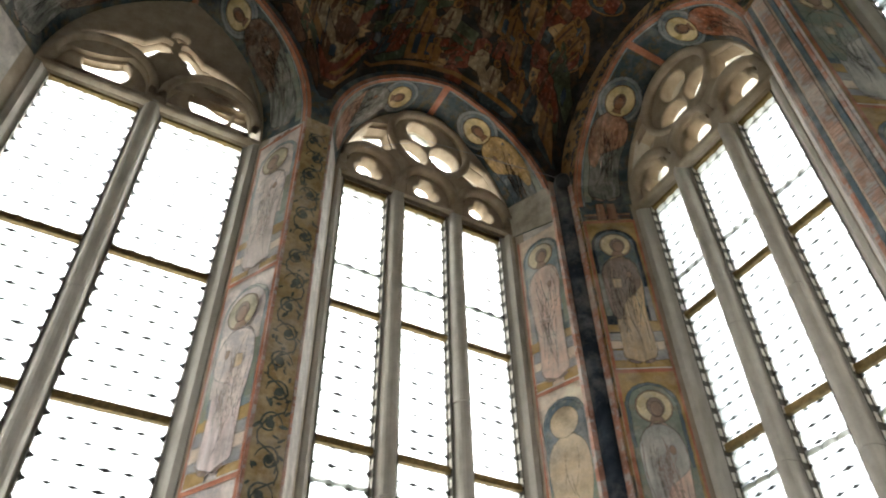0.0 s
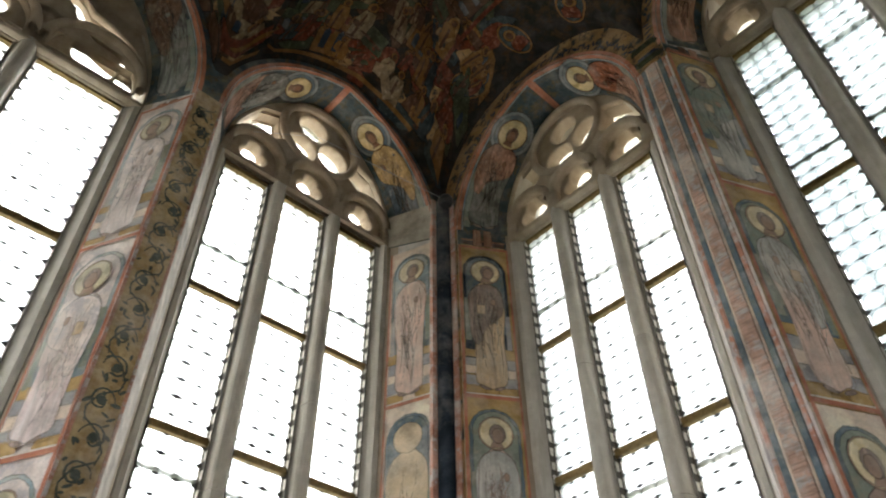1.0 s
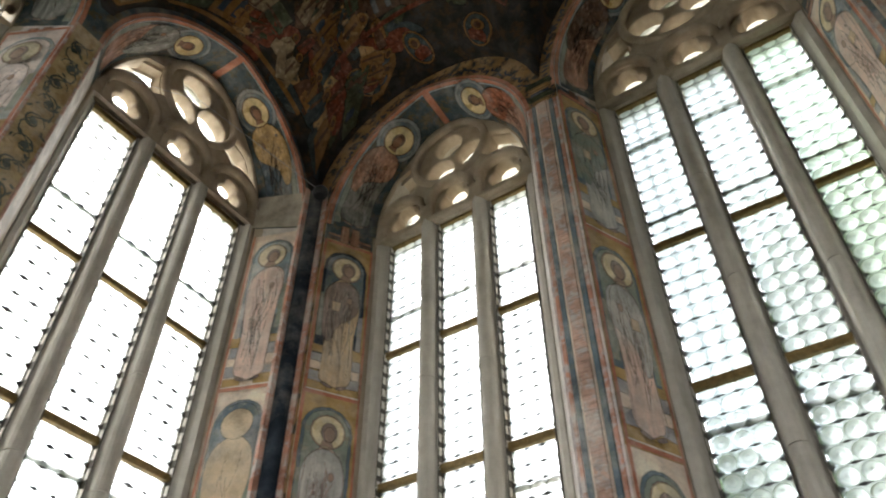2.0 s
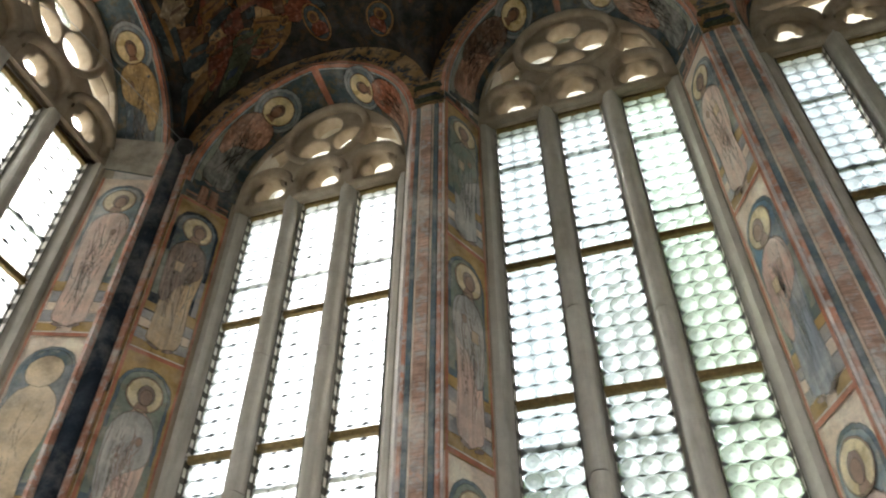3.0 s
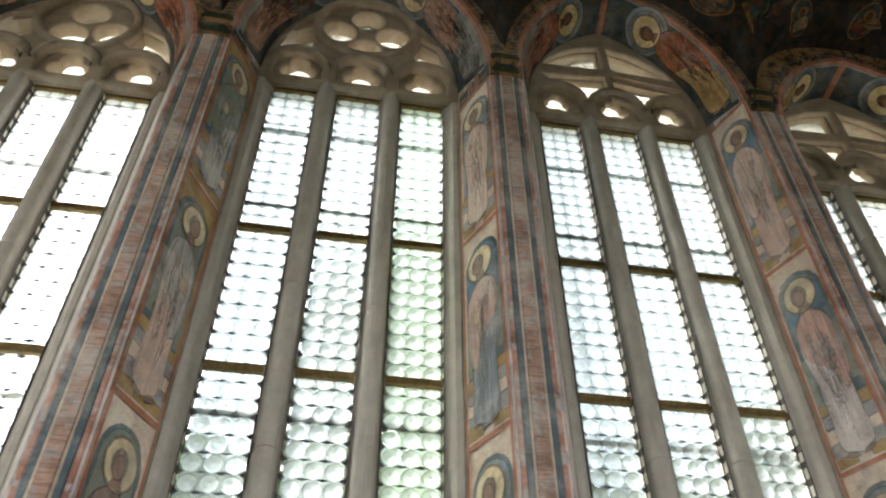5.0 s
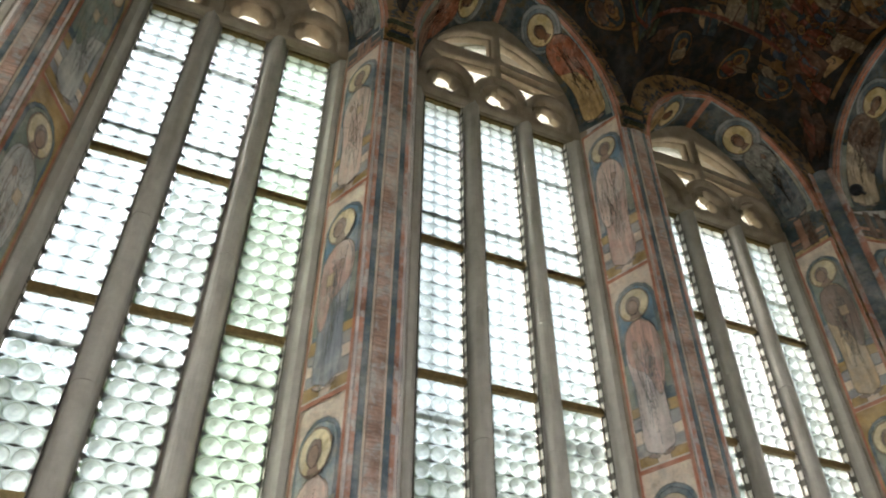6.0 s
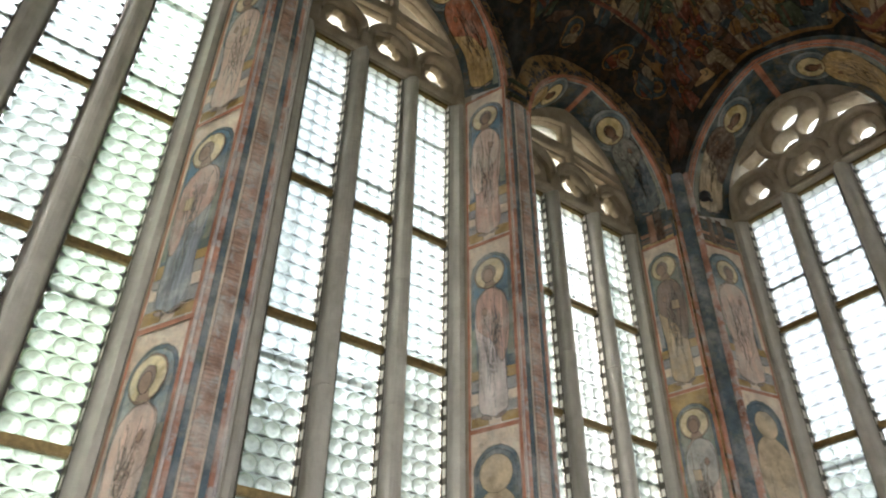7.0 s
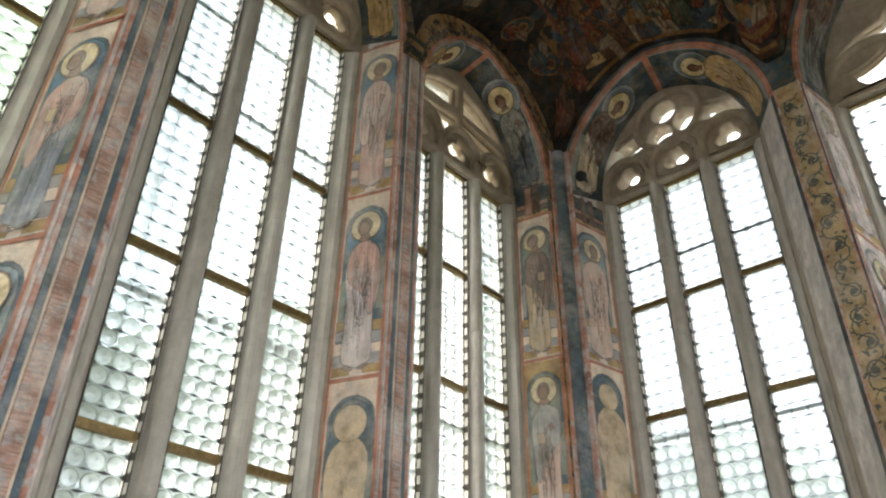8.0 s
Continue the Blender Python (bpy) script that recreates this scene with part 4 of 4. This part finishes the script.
for b, side, rows in JAMBS:
    z0 = EYE + rows[0][1]
    if b is W2 or z0 > b.fspring - 0.02:
        continue
    t = thing("fresco_strip", "narrow fresco strip of dark ground and ochre blocks", "fresco", "strips above the jamb panels")
    P, wide = jamb_map(b, side, z0)
    tall = b.fspring - z0
    sheet("ground", P, 0.0, wide, 0.0, tall, 0.004, M["soffit" if b.lights == 3 else "pink"], t, 3, 3)
    rng = random.Random(int(z0 * 100))
    for k in range(3):
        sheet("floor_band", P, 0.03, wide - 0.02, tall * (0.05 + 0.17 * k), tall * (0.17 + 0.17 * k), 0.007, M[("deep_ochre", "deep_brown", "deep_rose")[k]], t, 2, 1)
    for s in (0.38, 0.60):
        x, w = wide * s, rng.uniform(0.045, 0.058)
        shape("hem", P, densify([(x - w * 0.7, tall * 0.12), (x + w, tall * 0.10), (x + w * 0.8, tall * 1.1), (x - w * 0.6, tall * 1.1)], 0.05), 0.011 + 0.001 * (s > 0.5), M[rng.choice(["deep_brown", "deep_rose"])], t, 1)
    sheet("lower_line", P, 0.0, wide, -0.015, 0.015, 0.016, M["red"], t, 2, 1)

# robe and mantle under each arch, in the darker copies that carry the shade
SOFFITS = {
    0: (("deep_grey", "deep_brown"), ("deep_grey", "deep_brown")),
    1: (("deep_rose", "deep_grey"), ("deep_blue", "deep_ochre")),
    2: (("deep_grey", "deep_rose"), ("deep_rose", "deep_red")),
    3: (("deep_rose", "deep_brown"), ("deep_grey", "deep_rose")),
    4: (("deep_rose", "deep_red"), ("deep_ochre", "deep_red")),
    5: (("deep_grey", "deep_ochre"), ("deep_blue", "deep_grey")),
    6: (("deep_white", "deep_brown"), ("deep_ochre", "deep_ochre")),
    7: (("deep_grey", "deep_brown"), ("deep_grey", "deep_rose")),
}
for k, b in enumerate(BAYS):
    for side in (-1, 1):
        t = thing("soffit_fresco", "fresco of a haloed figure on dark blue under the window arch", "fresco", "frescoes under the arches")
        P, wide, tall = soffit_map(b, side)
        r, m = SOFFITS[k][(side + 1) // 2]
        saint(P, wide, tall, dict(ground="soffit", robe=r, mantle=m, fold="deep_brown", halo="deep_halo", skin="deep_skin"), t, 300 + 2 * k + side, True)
        sheet("crown_strip", P, 0.02, wide, tall - 0.035, tall, 0.013, M["red"], t, 4, 2)

# ---- painted lines and bands round the arches ----


def ribbon(name, b, w, r0, r1, mat, parent, full=False):
    c = (b.f0 + b.f1) / 2
    pts = [p for p in b.front if p[1] >= b.fspring - 1e-6] if not full else b.front
    verts, faces = [], []
    for u, z in pts:
        d = Vector((u - c, max(0.0, z - b.fspring + 0.05)))
        d.normalize()
        for r in (r0, r1):
            verts.append(b.wall.at(u + d.x * r, w, z + d.y * r))
    for i in range(len(pts) - 1):
        faces.append((2 * i, 2 * i + 1, 2 * i + 3, 2 * i + 2))
    return mesh_object(name, verts, faces, mat, parent)


for b in BAYS:
    t = thing("arch_border", "red painted line and ornament band round a window arch", "painted border", "borders round the arches")
    ribbon("red_line", b, -0.006, 0.0, 0.035, M["red"], t)
    if b.wall is NORTH:
        ribbon("ornament_band", b, -0.004, 0.036, 0.136, M["ornament"], t)
        c = (b.f0 + b.f1) / 2
        pts = [p for p in b.front if p[1] >= b.fspring]
        verts, faces = [], []
        rng = random.Random(7)
        for k in range(len(pts) - 1):
            for q in range(3):
                f = (q + 0.5) / 3
                u, z = pts[k][0] * (1 - f) + pts[k + 1][0] * f, pts[k][1] * (1 - f) + pts[k + 1][1] * f
                d = Vector((u - c, z - b.fspring + 0.05)).normalized()
                u, z = u + d.x * rng.uniform(0.06, 0.12), z + d.y * rng.uniform(0.06, 0.12)
                n0 = len(verts)
                for x, y in ellipse(u, z, 0.035, 0.014, 8, rng.uniform(0, 3.1)):
                    verts.append(b.wall.at(x, -0.008, y))
                faces.append(tuple(range(n0, n0 + 8)))
        mesh_object("scroll_leaves", verts, faces, M["night"], t)
    else:
        ribbon("slate_band", b, -0.004, 0.036, 0.075, M["soffit"], t)

# ---- piers between the windows ----


def strip(name, wall, u0, u1, out, z0, z1, mat, parent):
    return box_part(name, wall, u0, u1, -out, 0.03, z0, z1, mat, parent, 0.004)


def pier(wall, c):
    t = thing("pier_shaft", "painted wall shaft with brick-red core and dark blue lines between windows", "wall shaft", "shafts between the windows", "structure")
    z0, z1 = 0.0, EYE + 5.12
    strip("core", wall, c - 0.042, c + 0.042, 0.026, z0, z1, M["pier"], t)
    for s in (-1, 1):
        for name, a, e, out, mat in (("cream_line", 0.044, 0.056, 0.020, "cream"), ("blue_line", 0.058, 0.094, 0.016, "blue"), ("red_line", 0.096, 0.124, 0.012, "redpale"), ("pale_line", 0.126, 0.142, 0.007, "pink")):
            u0, u1 = sorted((c + s * a, c + s * e))
            strip(name, wall, u0, u1, out, z0, z1, M[mat], t)
    # capital: stacked rings under the springing
    prof = [(0.100, 0.024), (0.116, 0.038), (0.100, 0.028), (0.112, 0.042), (0.122, 0.055)]
    for k, (hw, out) in enumerate(prof):
        zz = EYE + 5.13 + k * 0.055
        box_part("capital_ring", wall, c - hw, c + hw, -out, 0.03, zz, zz + 0.05, M[("ornament", "vault_green", "night", "ornament", "vault_green")[k]], t, 0.018)


for c in (-1.25, 1.09, 3.355):
    pier(NORTH, c)


def scroll_pier(wall, c, flip):
    """A flat ochre pilaster with a dark vine scroll painted on it."""
    t = thing("ochre_pilaster", "ochre painted pilaster with dark green vine scrolls between windows", "pilaster", "ochre pilasters", "structure")
    z0, z1 = 0.0, EYE + 4.95
    strip("ochre_band", wall, c - 0.10, c + 0.10, 0.010, z0, z1, M["band"], t)
    for s in (-1, 1):
        u0, u1 = sorted((c + s * 0.101, c + s * 0.118))
        strip("red_line", wall, u0, u1, 0.014, z0, z1, M["redpale"], t)
    rng = random.Random(17)
    verts, faces = [], []

    def stroke(pts, width):
        n0 = len(verts)
        for k, (x, z) in enumerate(pts):
            x2, z2 = pts[min(k + 1, len(pts) - 1)]
            x1, z1_ = pts[max(k - 1, 0)]
            d = Vector((x2 - x1, z2 - z1_)).normalized()
            f = width * (0.35 + 0.65 * math.sin(math.pi * (k + 0.5) / len(pts)))
            verts.append(wall.at(c + x - d.y * f, -0.013, z + d.x * f))
            verts.append(wall.at(c + x + d.y * f, -0.013, z - d.x * f))
        for k in range(len(pts) - 1):
            a = n0 + 2 * k
            faces.append((a, a + 1, a + 3, a + 2))

    z = EYE + 0.4
    s = 1
    while z < z1 - 0.15:
        zc = z + 0.10
        spiral = []
        for k in range(20):
            a = k / 19 * 4.2 * math.pi / 2
            r = 0.078 * (1 - 0.72 * k / 19)
            spiral.append((s * (-0.012 + r * math.cos(a)) , zc + r * math.sin(a) * 1.1))
        stroke(wobble(spiral, 0.003, rng), 0.007)
        stroke([(s * -0.06, z - 0.04), (s * -0.075, z + 0.04), (s * -0.03, z + 0.13), (s * 0.06, z + 0.19), (s * 0.075, z + 0.22)], 0.006)
        n0 = len(verts)
        verts.extend(wall.at(c + px, -0.0165, pz) for px, pz in ellipse(s * -0.012, zc, 0.026, 0.029, 14))
        faces.append(tuple(range(n0, n0 + 14)))
        for _ in range(7):
            x, zz = rng.uniform(-0.085, 0.085), z + rng.uniform(-0.01, 0.2)
            n0 = len(verts)
            tilt = rng.uniform(0, 3.14)
            for px, pz in ellipse(x, zz, rng.uniform(0.014, 0.032), rng.uniform(0.006, 0.013), 8, tilt):
                verts.append(wall.at(c + px, -0.016, pz))
            faces.append(tuple(range(n0, n0 + 8)))
        z += 0.21
        s = -s
    mesh_object("vine_scroll", verts, faces, M["vine"], t)


scroll_pier(WEST, 0.98, 1)
scroll_pier(EAST, -1.0, -1)


def corner_shaft(x, y, sx, tone):
    t = thing("corner_shaft", "dark blue-black round shaft in the corner of the choir", "wall shaft", "corner shafts", "structure")
    verts, faces = [], []
    n = 14
    z1 = EYE + 5.45
    for zz in (0.0, z1):
        for k in range(n):
            a = 2 * math.pi * k / n
            verts.append((x + sx * 0.035 + 0.075 * math.cos(a), y - 0.035 + 0.075 * math.sin(a), zz))
    for k in range(n):
        j = (k + 1) % n
        faces.append((k, j, n + j, n + k))
    mesh_object("shaft", verts, faces, M[tone], t, smooth=True)
    bm = block(x - sx * 0.02 - 0.001, x + sx * 0.16, y - 0.012, y + 0.02, 0.0, z1)
    part("red_line", bm, M["redpale"], t)
    bm = block(x - 0.012 if sx > 0 else x - 0.02, x + 0.02 if sx > 0 else x + 0.012, y - 0.16, y - 0.013, 0.0, z1)
    part("red_line", bm, M["redpale"], t)


corner_shaft(-3.69, 3.45, 1, "night")
corner_shaft(5.66, 3.45, -1, "blue")

# ---- lamps and wire in the corners ----


def spot(x, y, z, r, dx, dy):
    t = thing("spotlight", "small round black spotlight fixed in the wall corner", "spotlight", "corner spotlights")
    bm = bmesh.new()
    bmesh.ops.create_uvsphere(bm, u_segments=20, v_segments=12, radius=r)
    for v in bm.verts:
        if v.co.z < -r * 0.55:
            v.co.z = -r * 0.55
    bmesh.ops.transform(bm, matrix=pose(x, y, z), verts=bm.verts)
    housing = part("housing", bm, M["black"], t, smooth=True)
    bm = bmesh.new()
    bmesh.ops.create_cone(bm, cap_ends=True, segments=16, radius1=r * 0.72, radius2=r * 0.72, depth=0.012)
    bmesh.ops.transform(bm, matrix=pose(x, y, z - r * 0.58), verts=bm.verts)
    part("lens", bm, M["black"], housing)
    bm = block(-0.012, 0.012, 0.0, r + 0.06, -0.012, 0.012)
    bmesh.ops.transform(bm, matrix=look((x, y, z), (x + dx, y + dy, z)) @ pose(0, 0, 0, -90, 0, 0), verts=bm.verts)
    part("bracket", bm, M["black"], t)


spot(-3.52, 3.33, EYE + 5.32, 0.075, -1, 1)
spot(5.60, 3.13, EYE + 4.98, 0.06, 1, 0)


def wire(name, pts, r, label):
    cu = bpy.data.curves.new(name, "CURVE")
    cu.dimensions = "3D"
    cu.bevel_depth = r
    cu.bevel_resolution = 1
    sp = cu.splines.new("POLY")
    sp.points.add(len(pts) - 1)
    for p, q in zip(sp.points, pts):
        p.co = (*q, 1)
    cu.materials.append(M["iron"])
    tagged(new(name, cu), label, "wire")


wire("wire", [(-3.52, 3.33, EYE + 5.34), (-3.62, 2.75, EYE + 5.36), (-3.76, 2.0, EYE + 5.40), (-4.18, 1.5, EYE + 5.46)], 0.003, "thin grey wire from the spotlight to the window")

# bare repair patch on the west jamb beside the corner
t = thing("plaster_patch", "bare grey-beige repair patch on the jamb above the figure", "plaster patch")
Pj, wj, tj = soffit_map(W2, 1)
sheet("patch", Pj, 0.0, wj * 1.05, -0.02, 0.40, 0.034, M["patch"], t, 3, 6)

# ---- paintings on the vault ----
PROFILE = {}


def vault_map(wall, u0, a0, turn=0.0, size=1.0):
    """Lays shapes on the vault: u along the wall, a up the surface from where it leaves the wall."""
    def point(u, a):
        a = max(0.0, a)
        key = (wall.name, round(u, 2))
        if key not in PROFILE:
            line, dist, last = [], 0.0, None
            for k in range(0, 90):
                dd = 0.004 + k * 0.022
                p = wall.at(u, -dd, 0)
                x = max(-3.685, min(5.655, p.x))
                y = max(-3.9, min(3.445, p.y))
                z = vault_height(x, y)
                if last:
                    dist += math.hypot(dd - last[0], z - last[1])
                line.append((dist, dd, z))
                last = (dd, z)
            PROFILE[key] = line
        line = PROFILE[key]
        for k in range(len(line) - 1):
            if line[k + 1][0] >= a:
                f = (a - line[k][0]) / max(1e-6, line[k + 1][0] - line[k][0])
                return line[k][1] * (1 - f) + line[k + 1][1] * f, line[k][2] * (1 - f) + line[k + 1][2] * f
        return line[-1][1], line[-1][2]

    def P(x, y, lift):
        c, s = math.cos(turn), math.sin(turn)
        u = u0 + size * (x * c - y * s)
        dd, z = point(u, a0 + size * (x * s + y * c))
        return wall.at(u, -(dd + lift * 0.8 + 0.004), z - lift * 1.2 - 0.01)
    return P


def medallion(wall, u, a, turn, tone):
    t = thing("vault_medallion", "oval painted medallion with an ochre rim on the dark vault", "fresco medallion", "medallions on the vault")
    P = vault_map(wall, u, a, turn)
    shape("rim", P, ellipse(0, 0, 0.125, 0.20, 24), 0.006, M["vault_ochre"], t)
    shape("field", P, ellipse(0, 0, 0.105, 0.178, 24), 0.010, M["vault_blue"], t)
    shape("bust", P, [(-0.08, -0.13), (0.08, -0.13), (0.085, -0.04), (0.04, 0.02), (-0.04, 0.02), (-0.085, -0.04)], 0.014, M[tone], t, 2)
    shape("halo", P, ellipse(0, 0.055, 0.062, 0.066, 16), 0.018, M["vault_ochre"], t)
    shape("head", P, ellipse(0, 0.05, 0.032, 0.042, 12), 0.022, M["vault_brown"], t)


def small_figure(P, x, y, h, tone, t, rng):
    w = h * rng.uniform(0.17, 0.26)
    lean = rng.uniform(-0.25, 0.25) * h
    body = [(x - w, y), (x + w, y), (x + w * 1.05 + lean * 0.6, y + h * 0.5), (x + w * 0.7 + lean, y + h * 0.78), (x - w * 0.7 + lean, y + h * 0.78), (x - w * 1.05 + lean * 0.6, y + h * 0.5)]
    lift = rng.uniform(0.010, 0.018)
    shape("figure", P, densify(wobble(body, 0.012, rng), 0.08), lift, M[tone], t, 2)
    fold = [(x - w * 0.5, y + h * 0.05), (x - w * 0.2, y + h * 0.03), (x + lean * 0.8, y + h * 0.7), (x - w * 0.3 + lean * 0.8, y + h * 0.68)]
    shape("fold", P, densify(fold, 0.1), lift + 0.004, M["vault_brown"], t, 1)
    shape("halo", P, ellipse(x + lean, y + h * 0.88, h * 0.13, h * 0.135, 14), lift + 0.004, M["vault_ochre"], t, 2)
    shape("head", P, ellipse(x + lean, y + h * 0.87, h * 0.065, h * 0.085, 10), lift + 0.008, M["vault_brown"], t, 1)


def scene_panel(wall, u0, u1, a0, a1, seed, count):
    """A crowded painted scene: dark ground with figures, rocks and building fronts."""
    rng = random.Random(seed)
    t = thing("vault_scene", "dark crowded fresco scene with figures and buildings on the vault", "fresco", "scenes on the vault")
    P = vault_map(wall, 0, 0)
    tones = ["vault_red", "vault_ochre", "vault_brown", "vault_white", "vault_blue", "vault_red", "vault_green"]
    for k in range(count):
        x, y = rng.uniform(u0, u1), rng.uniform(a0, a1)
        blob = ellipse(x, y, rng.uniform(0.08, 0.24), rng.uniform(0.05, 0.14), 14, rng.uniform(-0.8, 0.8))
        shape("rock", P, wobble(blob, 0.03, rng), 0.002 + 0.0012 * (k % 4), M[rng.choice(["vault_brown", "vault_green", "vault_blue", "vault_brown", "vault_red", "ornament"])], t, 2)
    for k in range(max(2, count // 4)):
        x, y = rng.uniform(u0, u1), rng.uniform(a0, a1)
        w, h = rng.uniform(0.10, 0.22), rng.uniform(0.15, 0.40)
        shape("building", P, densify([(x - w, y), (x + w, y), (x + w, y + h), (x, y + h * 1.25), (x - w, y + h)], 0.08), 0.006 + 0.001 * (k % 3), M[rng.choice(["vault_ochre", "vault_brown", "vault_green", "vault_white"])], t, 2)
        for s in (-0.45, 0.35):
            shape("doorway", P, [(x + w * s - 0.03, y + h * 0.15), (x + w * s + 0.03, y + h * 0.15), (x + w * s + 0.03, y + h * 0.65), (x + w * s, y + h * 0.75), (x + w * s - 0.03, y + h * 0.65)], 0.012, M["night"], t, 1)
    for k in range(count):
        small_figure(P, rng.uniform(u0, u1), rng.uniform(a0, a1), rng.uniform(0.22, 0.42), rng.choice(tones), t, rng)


def vault_line(wall, pts, width, mat, label):
    t = thing("vault_border", label, "painted border", "borders on the vault")
    P = vault_map(wall, 0, 0)
    verts, faces = [], []
    dense = []
    for (x, y), (x2, y2) in zip(pts, pts[1:]):
        dense += [(x + (x2 - x) * k / 14, y + (y2 - y) * k / 14) for k in range(14)]
    dense.append(pts[-1])
    for x, y in dense:
        verts += [P(x, y, 0.018), P(x, y + width, 0.018)]
    faces = [(2 * k, 2 * k + 1, 2 * k + 3, 2 * k + 2) for k in range(len(dense) - 1)]
    mesh_object("line", verts, faces, M[mat], t)


for u, tl in ((-2.95, 0.5), (-2.30, 0.2), (-1.65, -0.4), (-0.85, 0.5), (-0.1, 0.0), (0.7, -0.5), (1.5, 0.5), (2.3, 0.0), (3.05, -0.5), (3.9, 0.3), (4.6, -0.3), (5.1, -0.6)):
    medallion(NORTH, u, 0.30, tl, random.choice(["vault_red", "vault_brown", "vault_white"]))
vault_line(NORTH, [(-3.1, 0.62), (-1.3, 0.70), (1.1, 0.70), (3.3, 0.70), (5.0, 0.62)], 0.05, "vault_red", "dark red band along the vault above the medallions")
scene_panel(NORTH, -3.3, 0.8, 0.45, 1.5, 41, 38)
scene_panel(NORTH, 0.8, 5.3, 0.45, 1.5, 42, 42)
for wall, s in ((WEST, 1), (EAST, -1)):
    vault_line(wall, [(s * 0.95, 0.10), (s * 2.1, 0.06), (s * 2.9, 0.10)], 0.045, "vault_ochre", "straight ochre border across the vault above an arch")
    scene_panel(wall, min(s * 0.3, s * 3.25), max(s * 0.3, s * 3.25), 0.05, 1.2, 61 + s, 60)
    P = vault_map(wall, s * 2.45, 0.22, 0.35 * s)
    t = thing("vault_cloth", "white painted cloth hanging in a dark vault scene", "fresco")
    shape("cloth", P, densify([(-0.14, 0.16), (-0.02, 0.18), (0.06, 0.02), (0.12, -0.12), (0.04, -0.16), (-0.06, 0.05), (-0.15, 0.06)], 0.06), 0.030, M["vault_white"], t, 2)
    t = thing("vault_reclining", "reclining dull red painted shape in a vault scene", "fresco")
    P = vault_map(wall, s * 1.1, 0.30, 0.1)
    shape("drapery", P, ellipse(0, 0, 0.30, 0.10, 24, 0.15), 0.026, M["vault_red"], t, 3)
    shape("drapery_fold", P, ellipse(0.05, 0.0, 0.20, 0.035, 16, 0.2), 0.030, M["vault_ochre"], t, 2)

# ---- trees outside the north windows ----


def tree(x, y, height, spread, seed):
    rng = random.Random(seed)
    t = thing("tree", "leafy green tree standing outside the church windows", "tree", "trees outside")
    verts, faces = [], []

    def limb(p, q, r0, r1):
        d = (q - p).normalized()
        a = d.orthogonal().normalized()
        c = d.cross(a)
        n0 = len(verts)
        for pt, r in ((p, r0), (q, r1)):
            for k in range(6):
                an = math.pi * k / 3
                verts.append(pt + (a * math.cos(an) + c * math.sin(an)) * r)
        for k in range(6):
            faces.append((n0 + k, n0 + (k + 1) % 6, n0 + 6 + (k + 1) % 6, n0 + 6 + k))

    base = Vector((x, y, -0.25))
    fork = base + Vector((rng.uniform(-0.3, 0.3), rng.uniform(-0.3, 0.3), height * 0.4))
    limb(base, fork, 0.28, 0.2)
    tips = []
    for k in range(9):
        an = 2 * math.pi * k / 9 + rng.uniform(-0.3, 0.3)
        q = fork + Vector((math.cos(an) * spread * rng.uniform(0.4, 0.9), math.sin(an) * spread * rng.uniform(0.4, 0.9), height * rng.uniform(0.12, 0.55)))
        limb(fork, q, 0.12, 0.03)
        tips.append(q)
    mesh_object("trunk", verts, faces, M["bark"], t)
    lv, lf = [], []
    for q in tips + [fork + Vector((0, 0, height * 0.5))]:
        for _ in range(460):
            d = Vector((rng.gauss(0, 1), rng.gauss(0, 1), rng.gauss(0, 0.8)))
            p = q + d * spread * 0.24
            a = Vector((rng.gauss(0, 1), rng.gauss(0, 1), rng.gauss(0, 1))).normalized()
            c = a.orthogonal().normalized()
            s = rng.uniform(0.16, 0.30)
            n0 = len(lv)
            lv += [p + a * s, p + c * s * 0.5, p - a * s, p - c * s * 0.5]
            lf.append((n0, n0 + 1, n0 + 2, n0 + 3))
    mesh_object("crown", lv, lf, M["leaf"], t)


for k, (x, y, h, sp) in enumerate(((-2.6, 12.5, 8.0, 2.4), (1.2, 11.5, 10.6, 2.4), (4.0, 11.5, 6.4, 2.2), (6.8, 11.5, 7.6, 2.4), (9.8, 11.0, 10.8, 3.0), (13.5, 10.5, 9.5, 2.8), (15.5, 6.0, 7.0, 2.4))):
    tree(x, y, h, sp, k + 1)

for b, size, parent in zip(BAYS, SIZES, WINDOWS):
    glaze(b, size, parent)
# the added south windows get plain clear panes, to let in more light
for b, size, parent in zip(REAR_FILL, SIZES[8:], WINDOWS[8:]):
    glaze(b, size, parent, False)
